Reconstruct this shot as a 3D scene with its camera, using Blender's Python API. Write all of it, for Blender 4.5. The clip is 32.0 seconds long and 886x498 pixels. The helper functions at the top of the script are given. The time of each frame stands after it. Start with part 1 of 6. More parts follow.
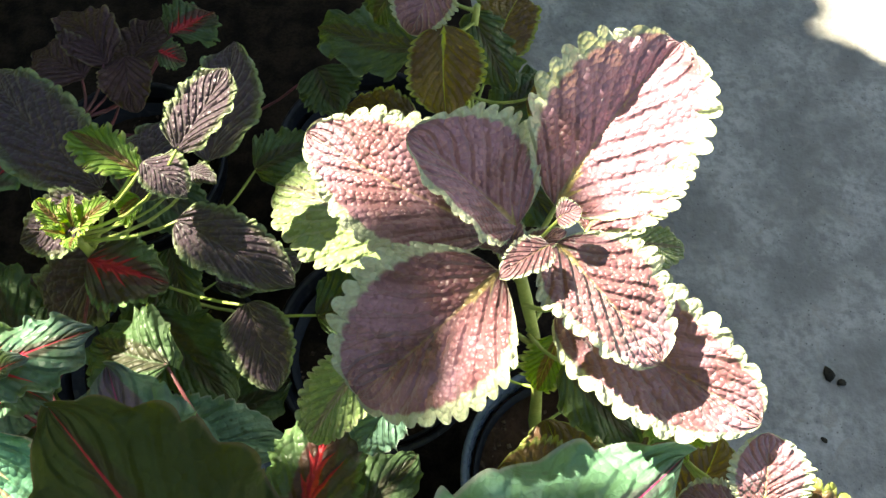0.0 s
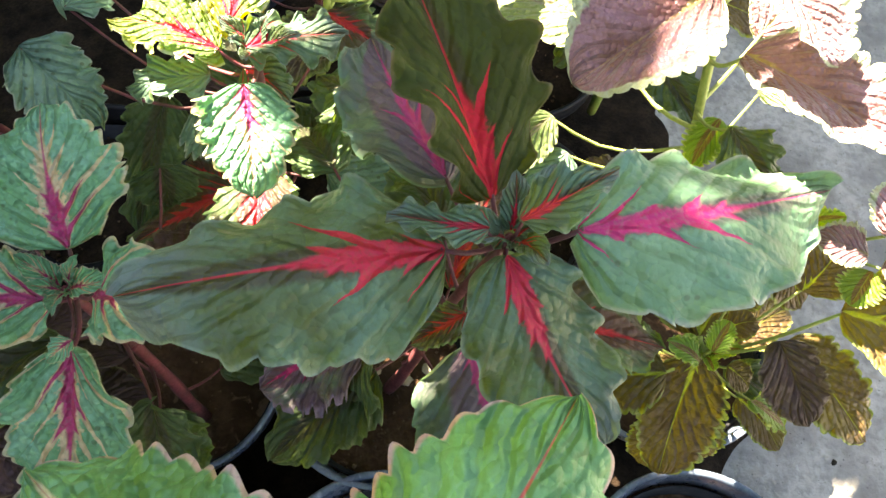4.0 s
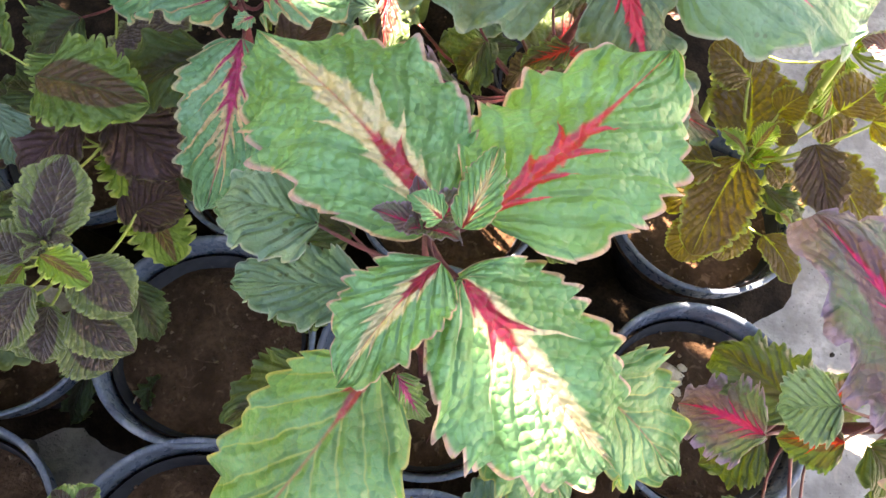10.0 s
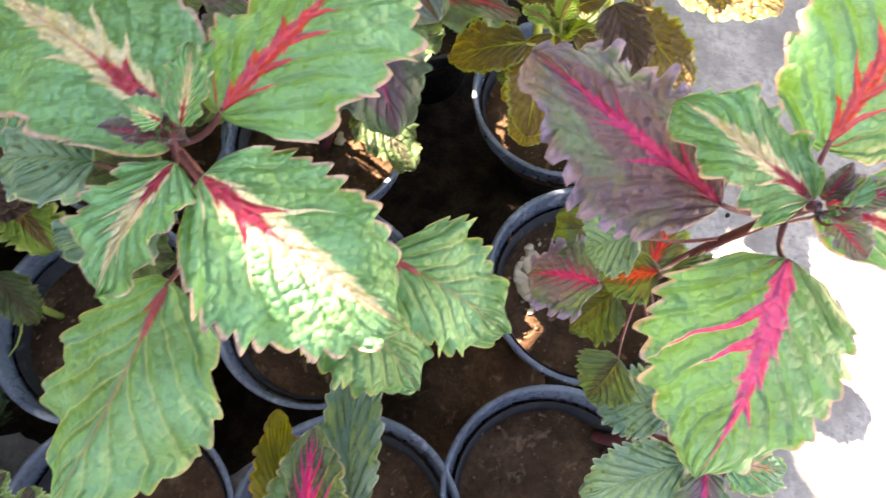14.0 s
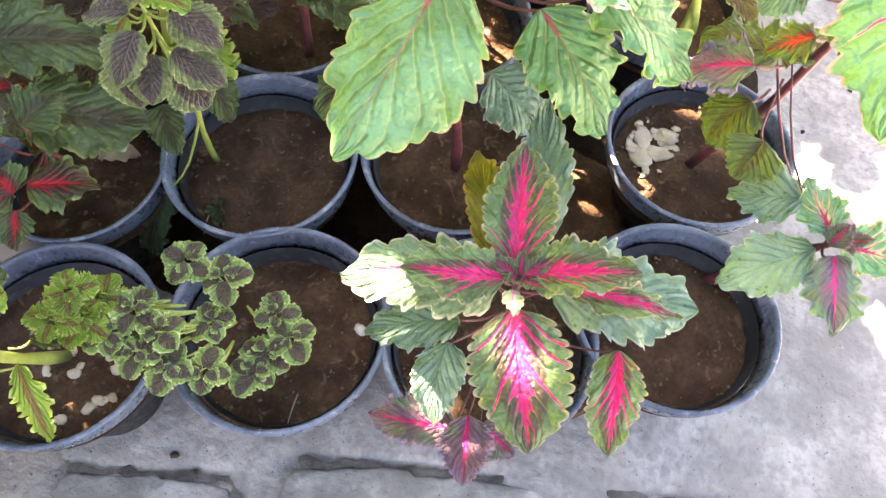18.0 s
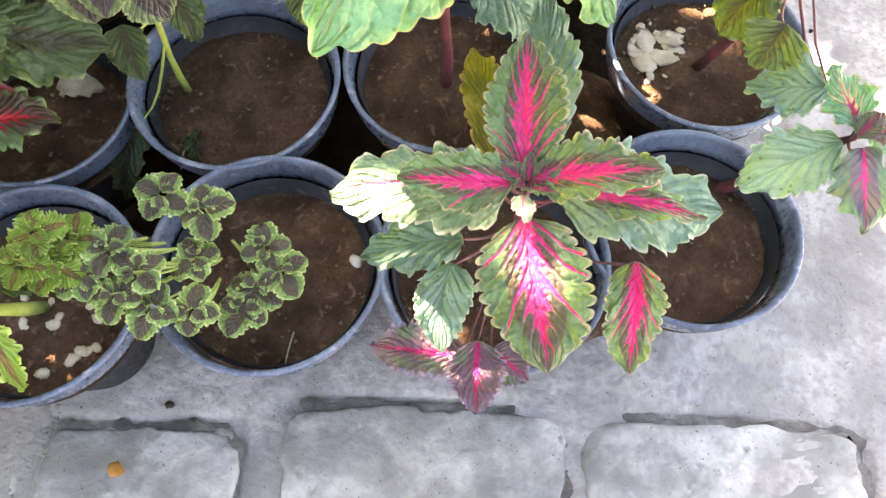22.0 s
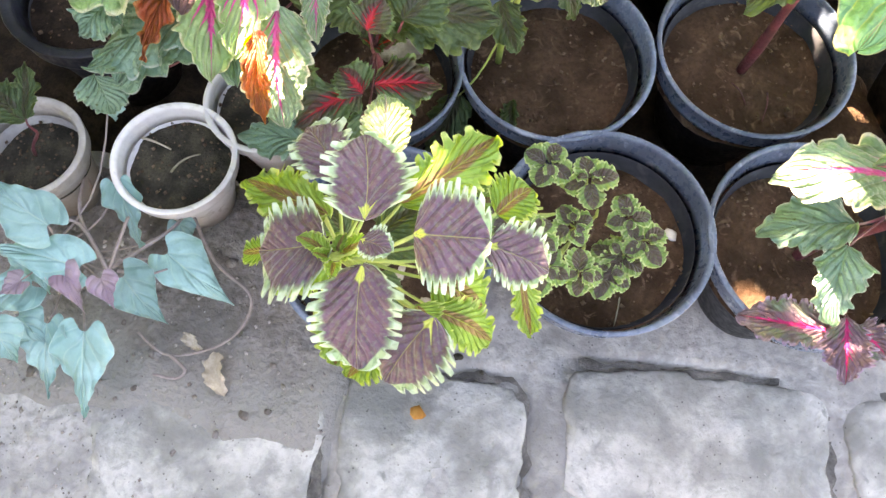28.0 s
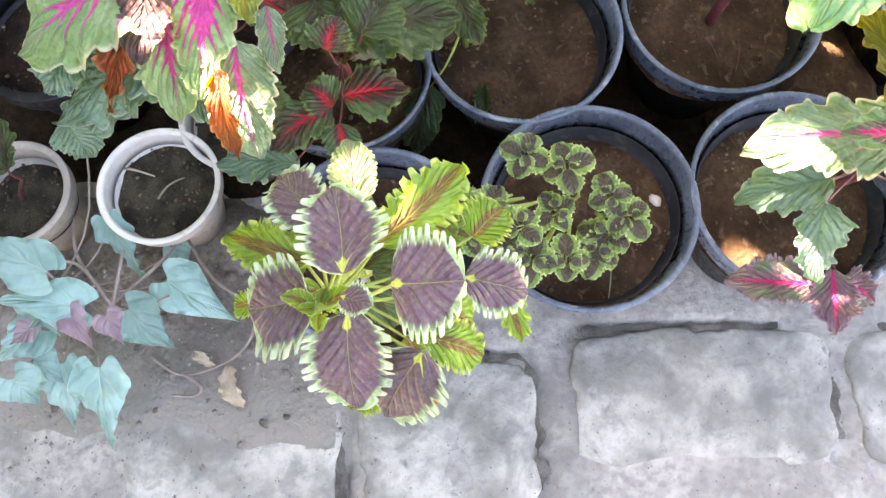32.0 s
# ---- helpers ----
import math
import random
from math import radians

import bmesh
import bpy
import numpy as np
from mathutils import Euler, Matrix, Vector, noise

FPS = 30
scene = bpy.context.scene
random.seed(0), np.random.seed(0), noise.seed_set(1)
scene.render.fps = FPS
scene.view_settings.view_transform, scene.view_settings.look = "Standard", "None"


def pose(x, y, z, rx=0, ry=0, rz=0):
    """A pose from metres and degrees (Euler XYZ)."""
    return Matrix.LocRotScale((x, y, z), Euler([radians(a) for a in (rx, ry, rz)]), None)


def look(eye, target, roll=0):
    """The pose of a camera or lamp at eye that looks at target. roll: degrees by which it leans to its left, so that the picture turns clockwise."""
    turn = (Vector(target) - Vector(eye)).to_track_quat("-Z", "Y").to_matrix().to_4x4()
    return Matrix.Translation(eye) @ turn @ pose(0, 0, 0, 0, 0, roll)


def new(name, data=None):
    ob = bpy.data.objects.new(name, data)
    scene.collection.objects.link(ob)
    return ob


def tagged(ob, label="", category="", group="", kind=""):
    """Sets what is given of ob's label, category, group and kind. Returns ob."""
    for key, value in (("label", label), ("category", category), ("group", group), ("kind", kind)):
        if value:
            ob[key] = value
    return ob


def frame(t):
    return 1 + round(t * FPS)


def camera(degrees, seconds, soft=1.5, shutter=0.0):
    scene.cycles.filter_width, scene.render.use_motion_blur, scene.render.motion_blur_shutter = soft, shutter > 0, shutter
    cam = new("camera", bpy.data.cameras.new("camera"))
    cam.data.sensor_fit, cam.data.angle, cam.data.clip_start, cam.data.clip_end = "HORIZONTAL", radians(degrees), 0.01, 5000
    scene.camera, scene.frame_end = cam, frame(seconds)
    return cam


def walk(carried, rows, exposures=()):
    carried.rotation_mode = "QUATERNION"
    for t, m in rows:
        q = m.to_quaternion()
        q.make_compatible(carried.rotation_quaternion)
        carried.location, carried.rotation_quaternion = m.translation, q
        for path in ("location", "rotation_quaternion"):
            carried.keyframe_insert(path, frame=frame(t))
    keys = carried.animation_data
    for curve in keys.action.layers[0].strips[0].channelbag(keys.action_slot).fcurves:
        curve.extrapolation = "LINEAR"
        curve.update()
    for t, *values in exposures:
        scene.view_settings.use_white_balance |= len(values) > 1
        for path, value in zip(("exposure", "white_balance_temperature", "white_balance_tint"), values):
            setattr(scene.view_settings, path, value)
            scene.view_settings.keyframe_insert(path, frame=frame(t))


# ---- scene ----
cam = camera(63.0, 32.0, 1.5, 0.2)
PATH = [
    (0, (0.0, 0.007, 0.836), (-0.004, 0.738, -1.026), 0.5),
    (0.5, (-0.011, -0.002, 0.832), (-0.027, 0.712, -1.036), 0.8),
    (1, (-0.023, -0.016, 0.837), (-0.069, 0.704, -1.028), -0.0),
    (1.5, (-0.02, -0.021, 0.841), (-0.077, 0.702, -1.023), -0.1),
    (2, (-0.032, -0.041, 0.845), (-0.129, 0.684, -1.017), -0.4),
    (2.5, (-0.053, -0.071, 0.85), (-0.199, 0.657, -1.007), 0.1),
    (3, (-0.064, -0.107, 0.849), (-0.201, 0.683, -0.983), 3.4),
    (3.5, (-0.065, -0.164, 0.835), (-0.164, 0.683, -0.974), 6.1),
    (4, (-0.062, -0.198, 0.833), (-0.202, 0.632, -0.981), 2.9),
    (4.5, (-0.07, -0.21, 0.859), (-0.206, 0.604, -0.962), 1.8),
    (6.5, (-0.075, -0.294, 0.884), (-0.234, 0.575, -0.911), 3.8),
    (7, (-0.088, -0.311, 0.877), (-0.292, 0.498, -0.941), 7.8),
    (7.5, (-0.09, -0.318, 0.876), (-0.319, 0.482, -0.942), 8.5),
    (8, (-0.078, -0.324, 0.875), (-0.295, 0.486, -0.941), 9.5),
    (8.5, (-0.075, -0.345, 0.872), (-0.291, 0.462, -0.945), 9.1),
    (9, (-0.068, -0.361, 0.867), (-0.277, 0.446, -0.951), 9.0),
    (9.5, (-0.059, -0.376, 0.862), (-0.255, 0.427, -0.959), 9.1),
    (10, (-0.062, -0.392, 0.844), (-0.229, 0.396, -0.986), 9.5),
    (10.5, (-0.073, -0.41, 0.84), (-0.262, 0.359, -0.997), 7.5),
    (11, (-0.057, -0.422, 0.838), (-0.256, 0.351, -0.995), 5.7),
    (11.5, (-0.039, -0.426, 0.839), (-0.217, 0.347, -0.998), 5.6),
    (12, (-0.037, -0.42, 0.849), (-0.213, 0.357, -0.986), 3.8),
    (12.5, (-0.041, -0.429, 0.851), (-0.229, 0.35, -0.981), 3.0),
    (13, (-0.027, -0.443, 0.849), (-0.229, 0.319, -0.989), 1.7),
    (13.5, (0.004, -0.444, 0.844), (-0.178, 0.297, -1.005), 0.1),
    (14, (0.051, -0.406, 0.85), (-0.046, 0.301, -1.019), 1.5),
    (14.5, (0.092, -0.372, 0.861), (0.074, 0.352, -1.003), 4.0),
    (16.5, (0.05, -0.487, 0.936), (-0.086, 0.397, -0.853), 0.5),
    (17, (0.0, -0.566, 0.899), (-0.21, 0.321, -0.881), 0.2),
    (17.5, (-0.055, -0.642, 0.85), (-0.217, 0.251, -0.932), 3.9),
    (18, (-0.046, -0.663, 0.825), (-0.16, 0.208, -0.972), 4.1),
    (18.5, (-0.076, -0.662, 0.829), (-0.194, 0.19, -0.977), 2.6),
    (19, (-0.13, -0.678, 0.834), (-0.272, 0.164, -0.975), 2.6),
    (19.5, (-0.169, -0.7, 0.83), (-0.359, 0.136, -0.978), 1.1),
    (20, (-0.146, -0.678, 0.816), (-0.302, 0.145, -1.0), 2.3),
    (20.5, (-0.091, -0.649, 0.801), (-0.204, 0.164, -1.023), 1.7),
    (21, (-0.058, -0.652, 0.772), (-0.126, 0.1, -1.08), 2.9),
    (21.5, (-0.049, -0.665, 0.769), (-0.116, 0.077, -1.087), 3.3),
    (22, (-0.051, -0.665, 0.772), (-0.118, 0.077, -1.084), 2.9),
    (22.5, (-0.051, -0.663, 0.77), (-0.105, 0.087, -1.083), 3.9),
    (23, (-0.064, -0.668, 0.78), (-0.135, 0.089, -1.069), 3.5),
    (23.5, (-0.109, -0.683, 0.801), (-0.253, 0.073, -1.044), 0.4),
    (24, (-0.195, -0.712, 0.826), (-0.403, 0.086, -0.996), 0.6),
    (24.5, (-0.321, -0.705, 0.783), (-0.513, -0.016, -1.085), 3.4),
    (26.5, (-0.327, -0.692, 0.734), (-0.427, -0.055, -1.16), 5.4),
    (27, (-0.328, -0.689, 0.729), (-0.409, -0.072, -1.172), 6.9),
    (27.5, (-0.333, -0.703, 0.741), (-0.419, -0.089, -1.16), 6.8),
    (28, (-0.349, -0.732, 0.807), (-0.424, -0.073, -1.08), 5.3),
    (28.5, (-0.351, -0.717, 0.805), (-0.452, -0.104, -1.096), 0.6),
    (29, (-0.35, -0.691, 0.81), (-0.493, -0.103, -1.097), 0.4),
    (29.5, (-0.333, -0.663, 0.829), (-0.444, -0.073, -1.078), -1.3),
    (30, (-0.32, -0.658, 0.841), (-0.43, -0.08, -1.071), -2.3),
    (30.5, (-0.326, -0.677, 0.838), (-0.429, -0.101, -1.074), -1.3),
    (31, (-0.333, -0.683, 0.826), (-0.419, -0.127, -1.093), 0.4),
    (31.5, (-0.342, -0.685, 0.841), (-0.42, -0.123, -1.077), 0.0),
    (32, (-0.34, -0.688, 0.833), (-0.411, -0.173, -1.098), -3.3),
]
walk(cam, [(t, look(eye, target, roll)) for t, eye, target, roll in PATH], exposures=((0, 2.7, 7850, 3), (2, 2.62, 7850, 3), (3, 3.35, 8300, 10), (4, 3.9, 8900, 13), (7, 4.38, 9200, 22), (10, 4.42, 9500, 25), (12, 4.57, 9300, 25), (13, 4.64, 9300, 25), (14, 4.4, 9300, 25), (16.5, 4.2, 9300, 23), (17, 4.5, 9400, 23), (18, 5.0, 9600, 27), (21, 5.15, 9800, 25), (23, 5.05, 9800, 24), (24, 5.25, 9700, 24), (27, 5.2, 9800, 24), (32, 5.2, 9800, 24)))

# ---------------------------------------------------------------- light
world = bpy.data.worlds.new("sky")
scene.world = world
world.use_nodes = True
SUN_AZ, SUN_EL = 145.0, 50.0        # degrees: azimuth from +x, height
wn, wl = world.node_tree.nodes, world.node_tree.links
sky = wn.new("ShaderNodeTexSky")
sky.sky_type, sky.sun_disc = "NISHITA", False
sky.sun_elevation, sky.sun_rotation = radians(SUN_EL), radians(90 - SUN_AZ)
wl.new(sky.outputs["Color"], wn["Background"].inputs["Color"])
wn["Background"].inputs["Strength"].default_value = 0.039
sun = new("sun", bpy.data.lights.new("sun", "SUN"))
sun.data.energy, sun.data.angle, sun.data.color = 5.0, radians(0.53), (1.0, 0.95, 0.86)
sun_way = Vector((math.cos(radians(SUN_AZ)) * math.cos(radians(SUN_EL)), math.sin(radians(SUN_AZ)) * math.cos(radians(SUN_EL)), math.sin(radians(SUN_EL))))
sun.matrix_world = look(sun_way * 20, (0, 0, 0))


# ---------------------------------------------------------------- materials
def nodes_of(name):
    m = bpy.data.materials.new(name)
    m.use_nodes = True
    t = m.node_tree
    return m, t, t.nodes["Principled BSDF"], t.nodes["Material Output"]


class Net:
    """Short hand for the nodes of one material."""

    def __init__(self, tree):
        self.t = tree

    def node(self, kind, **props):
        n = self.t.nodes.new(kind)
        for k, v in props.items():
            if k == "operation":
                n.operation = v
            elif k == "data_type":
                n.data_type = v
            elif k == "blend_type":
                n.blend_type = v
            elif k == "feature":
                n.feature = v
        return n

    def put(self, socket, v):
        if isinstance(v, (int, float)):
            socket.default_value = v
        elif isinstance(v, tuple):
            socket.default_value = (*v, 1.0) if len(v) == 3 and socket.type == "RGBA" else v
        else:
            self.t.links.new(v, socket)

    def math(self, op, a, b=0.0, c=0.0):
        n = self.node("ShaderNodeMath", operation=op)
        for s, v in zip(n.inputs, (a, b, c)):
            self.put(s, v)
        return n.outputs[0]

    def step(self, v, lo, hi, a=0.0, b=1.0):
        n = self.node("ShaderNodeMapRange")
        n.interpolation_type = "SMOOTHSTEP"
        for s, w in zip(n.inputs, (v, lo, hi, a, b)):
            self.put(s, w)
        return n.outputs[0]

    def mix(self, f, a, b, how="MIX"):
        n = self.node("ShaderNodeMix", data_type="RGBA", blend_type=how)
        self.put(n.inputs["Factor"], f)
        self.put(n.inputs[6], a)
        self.put(n.inputs[7], b)
        return n.outputs[2]

    def noise(self, scale, detail=3.0, rough=0.55, at=None, warp=0.0):
        n = self.node("ShaderNodeTexNoise")
        n.inputs["Scale"].default_value, n.inputs["Detail"].default_value = scale, detail
        n.inputs["Roughness"].default_value, n.inputs["Distortion"].default_value = rough, warp
        if at is not None:
            self.put(n.inputs["Vector"], at)
        return n.outputs["Fac"]

    def voronoi(self, scale, at=None, feature="F1"):
        n = self.node("ShaderNodeTexVoronoi", feature=feature)
        n.inputs["Scale"].default_value = scale
        if at is not None:
            self.put(n.inputs["Vector"], at)
        return n.outputs["Distance"]

    def place(self):
        """Object coordinates, moved by a chance amount for every object."""
        c = self.node("ShaderNodeTexCoord").outputs["Object"]
        r = self.node("ShaderNodeObjectInfo").outputs["Random"]
        n = self.node("ShaderNodeVectorMath", operation="ADD")
        self.put(n.inputs[0], c)
        v = self.node("ShaderNodeCombineXYZ")
        for s, k in zip(v.inputs, (7.0, 13.0, 5.0)):
            self.put(s, self.math("MULTIPLY", r, k))
        self.put(n.inputs[1], v.outputs[0])
        return n.outputs[0]

    def bump(self, height, strength, distance):
        n = self.node("ShaderNodeBump")
        n.inputs["Strength"].default_value, n.inputs["Distance"].default_value = strength, distance
        self.put(n.inputs["Height"], height)
        return n.outputs["Normal"]


def leaf_material(name, base, dark, margin, blotch=None, halo=None, vein=None, margin_at=0.9, margin_soft=0.06, core=0.0, core_end=0.8, halo_core=0.0,
                  halo_end=0.95, jag=1.0, veins=7.0, slope=0.45, dark_core=0.0, dark_colour=None, vein_strength=0.35, speck=0.5, clear=0.3, rough=0.42, quilt=0.0012, ribbed=0.6, gloss=0.5, grain=0.35, spots=0.0,
                  tip=None, tip_at=0.55, cells=230, sheen=0.0, wide=0.26, band=0.36):
    """A leaf's skin on its (along, across) coordinates: mottled ground colour, a coloured heart along the midrib that runs out in pointed
    fingers along the side veins, sunken veins with puffed tissue between them, and a margin."""
    m, t, bsdf, out = nodes_of(name)
    m["veins"], m["slope"] = veins, slope
    n = Net(t)
    uv = n.node("ShaderNodeTexCoord").outputs["UV"]
    sep = n.node("ShaderNodeSeparateXYZ")
    n.put(sep.inputs[0], uv)
    u = sep.outputs[0]
    v = n.math("SUBTRACT", n.math("MULTIPLY", sep.outputs[1], 2.0), 1.0)
    a = n.math("ABSOLUTE", v)
    at = n.place()
    big, mid, fine, grit = n.noise(26, 2, at=at), n.noise(110, 4, at=at), n.noise(420, 3, at=at), n.noise(900, 2, at=at)
    # side veins leave the midrib and bend towards the tip
    root = n.math("SUBTRACT", u, n.math("MULTIPLY", n.math("POWER", a, 0.85), slope))
    s = n.math("ADD", n.math("MULTIPLY", root, veins), n.math("MULTIPLY", n.math("SUBTRACT", n.noise(38, 2, at=at), 0.5), 0.75))
    near = n.math("SUBTRACT", 0.5, n.math("ABSOLUTE", n.math("SUBTRACT", n.math("FRACT", s), 0.5)))          # 0 on a vein .. 0.5 between two
    thin = n.math("MULTIPLY", n.step(a, 0.0, 1.0, 1.0, 0.5), 0.085)
    onvein = n.step(n.math("DIVIDE", near, thin), 0.35, 1.0, 1.0, 0.0)
    # every vein has its own strength
    pick = n.node("ShaderNodeTexWhiteNoise")
    which = n.node("ShaderNodeCombineXYZ")
    n.put(which.inputs[0], n.math("FLOOR", n.math("ADD", s, 0.5)))
    n.put(which.inputs[1], n.step(v, -0.01, 0.01))
    n.put(which.inputs[2], n.math("MULTIPLY", n.node("ShaderNodeObjectInfo").outputs["Random"], 91.0))
    n.put(pick.inputs["Vector"], which.outputs[0])
    own = pick.outputs["Value"]
    net = n.voronoi(cells * 1.1, at=at, feature="DISTANCE_TO_EDGE")
    dome = n.voronoi(cells, at=at)
    onnet = n.step(net, 0.0, 0.10, 1.0, 0.0)
    rag = n.math("ADD", n.math("MULTIPLY", n.math("SUBTRACT", mid, 0.5), 0.55), n.math("MULTIPLY", n.math("SUBTRACT", fine, 0.5), 0.35))

    def heart(width, end, spread, start=1.0, solid=0.36):
        """How far inside the coloured heart a place lies."""
        fall = n.math("MULTIPLY", n.step(root, end * 0.15, end, 1.0, 0.0), n.step(u, 0.0, 0.12, start, 1.0))
        finger = n.math("MULTIPLY", n.math("POWER", n.math("MAXIMUM", 0.0, n.math("SUBTRACT", 1.0, n.math("DIVIDE", near, wide))), 1.4), n.math("ADD", 0.1, n.math("MULTIPLY", own, own)))
        far = n.math("ADD", solid, n.math("ADD", n.math("MULTIPLY", finger, 2.3 * spread), n.math("MULTIPLY", rag, 1.3 * spread)))
        rib_way = n.math("MULTIPLY", n.step(u, end * 0.55, end * 1.35, 1.0, 0.0), 0.045)
        return n.math("SUBTRACT", n.math("ADD", n.math("MULTIPLY", n.math("MULTIPLY", fall, width), n.math("MULTIPLY", far, 1.6)), rib_way), a)

    colour = n.mix(n.step(big, 0.5 - 0.25 * speck, 0.5 + 0.25 * speck), base, dark)
    colour = n.mix(n.math("MULTIPLY", n.step(mid, 0.50, 0.72), 0.55 * speck), colour, dark)
    if tip:
        colour = n.mix(n.math("MULTIPLY", n.step(n.math("ADD", u, n.math("MULTIPLY", rag, 0.6)), tip_at, tip_at + 0.4), 0.75), colour, tip)
    if dark_core > 0:
        reach = n.math("MULTIPLY", n.step(u, 0.72, 1.0, 1.0, 0.6), dark_core)
        zone = n.math("ADD", reach, n.math("MULTIPLY", rag, 0.22))
        colour = n.mix(n.step(n.math("SUBTRACT", zone, a), -0.05, 0.05), colour, dark_colour)
    if spots > 0:
        dots = n.math("MULTIPLY", n.step(n.voronoi(150, at=at), 0.16, 0.30, 1.0, 0.0), n.step(n.noise(40, 2, at=at), 0.46, 0.60))
        colour = n.mix(n.math("MULTIPLY", dots, spots), colour, dark_colour or (0.04, 0.07, 0.04))
    if vein:
        colour = n.mix(n.math("MULTIPLY", n.math("MAXIMUM", onvein, n.math("MULTIPLY", onnet, 0.22)), vein_strength), colour, vein)
    if halo:
        colour = n.mix(n.step(heart(halo_core, halo_end, 1.5 * jag, 0.7, band), -0.03, 0.035), colour, halo)
    if blotch:
        colour = n.mix(n.step(heart(core, core_end, jag), -0.025, 0.03), colour, blotch)
    edge = n.step(n.math("ADD", a, n.math("MULTIPLY", rag, margin_soft * 2.0)), margin_at - margin_soft, margin_at + margin_soft * 0.6)
    colour = n.mix(edge, colour, margin)
    rib = n.step(n.math("DIVIDE", a, n.step(u, 0.0, 1.0, 1.0, 0.45)), 0.018, 0.045, 1.0, 0.0)
    if vein or halo or blotch:
        colour = n.mix(n.math("MULTIPLY", rib, ribbed), colour, blotch or vein or halo)
    age = n.step(n.node("ShaderNodeObjectInfo").outputs["Random"], 0.0, 1.0, 0.84, 1.14)
    hsv = n.node("ShaderNodeHueSaturation")
    n.put(hsv.inputs["Value"], age)
    n.put(hsv.inputs["Color"], n.mix(n.math("MULTIPLY", n.step(fine, 0.45, 0.7), 0.2), colour, dark))
    colour = hsv.outputs["Color"]
    n.put(bsdf.inputs["Base Color"], colour)
    n.put(bsdf.inputs["Roughness"], n.step(mid, 0.3, 0.7, rough - 0.06, rough + 0.14))
    bsdf.inputs["Specular IOR Level"].default_value = gloss
    bsdf.inputs["Sheen Weight"].default_value, bsdf.inputs["Sheen Roughness"].default_value = sheen, 0.4
    puff = n.math("MULTIPLY", n.math("MULTIPLY", n.step(near, 0.0, 0.30), n.step(a, 0.0, 0.09)), n.step(n.noise(70, 2, at=at), 0.3, 0.7, 0.3, 1.0))
    lumps = n.math("ADD", puff, n.math("ADD", n.math("MULTIPLY", n.math("SUBTRACT", 1.0, n.math("POWER", dome, 2.0)), grain * 1.6), n.math("ADD", n.math("MULTIPLY", fine, 0.12), n.math("MULTIPLY", grit, 0.05))))
    normal = n.bump(lumps, 1.0, quilt * 2.1)
    n.put(bsdf.inputs["Normal"], normal)
    glow = n.node("ShaderNodeBsdfTranslucent")
    warm = n.node("ShaderNodeHueSaturation")
    n.put(warm.inputs["Color"], n.mix(0.2, colour, (0.50, 0.60, 0.06)))
    warm.inputs["Saturation"].default_value, warm.inputs["Value"].default_value = 1.25, 1.15
    n.put(glow.inputs["Color"], warm.outputs["Color"])
    n.put(glow.inputs["Normal"], normal)
    both = n.node("ShaderNodeMixShader")
    both.inputs[0].default_value = clear
    t.links.new(bsdf.outputs[0], both.inputs[1])
    t.links.new(glow.outputs[0], both.inputs[2])
    t.links.new(both.outputs[0], out.inputs["Surface"])
    return m


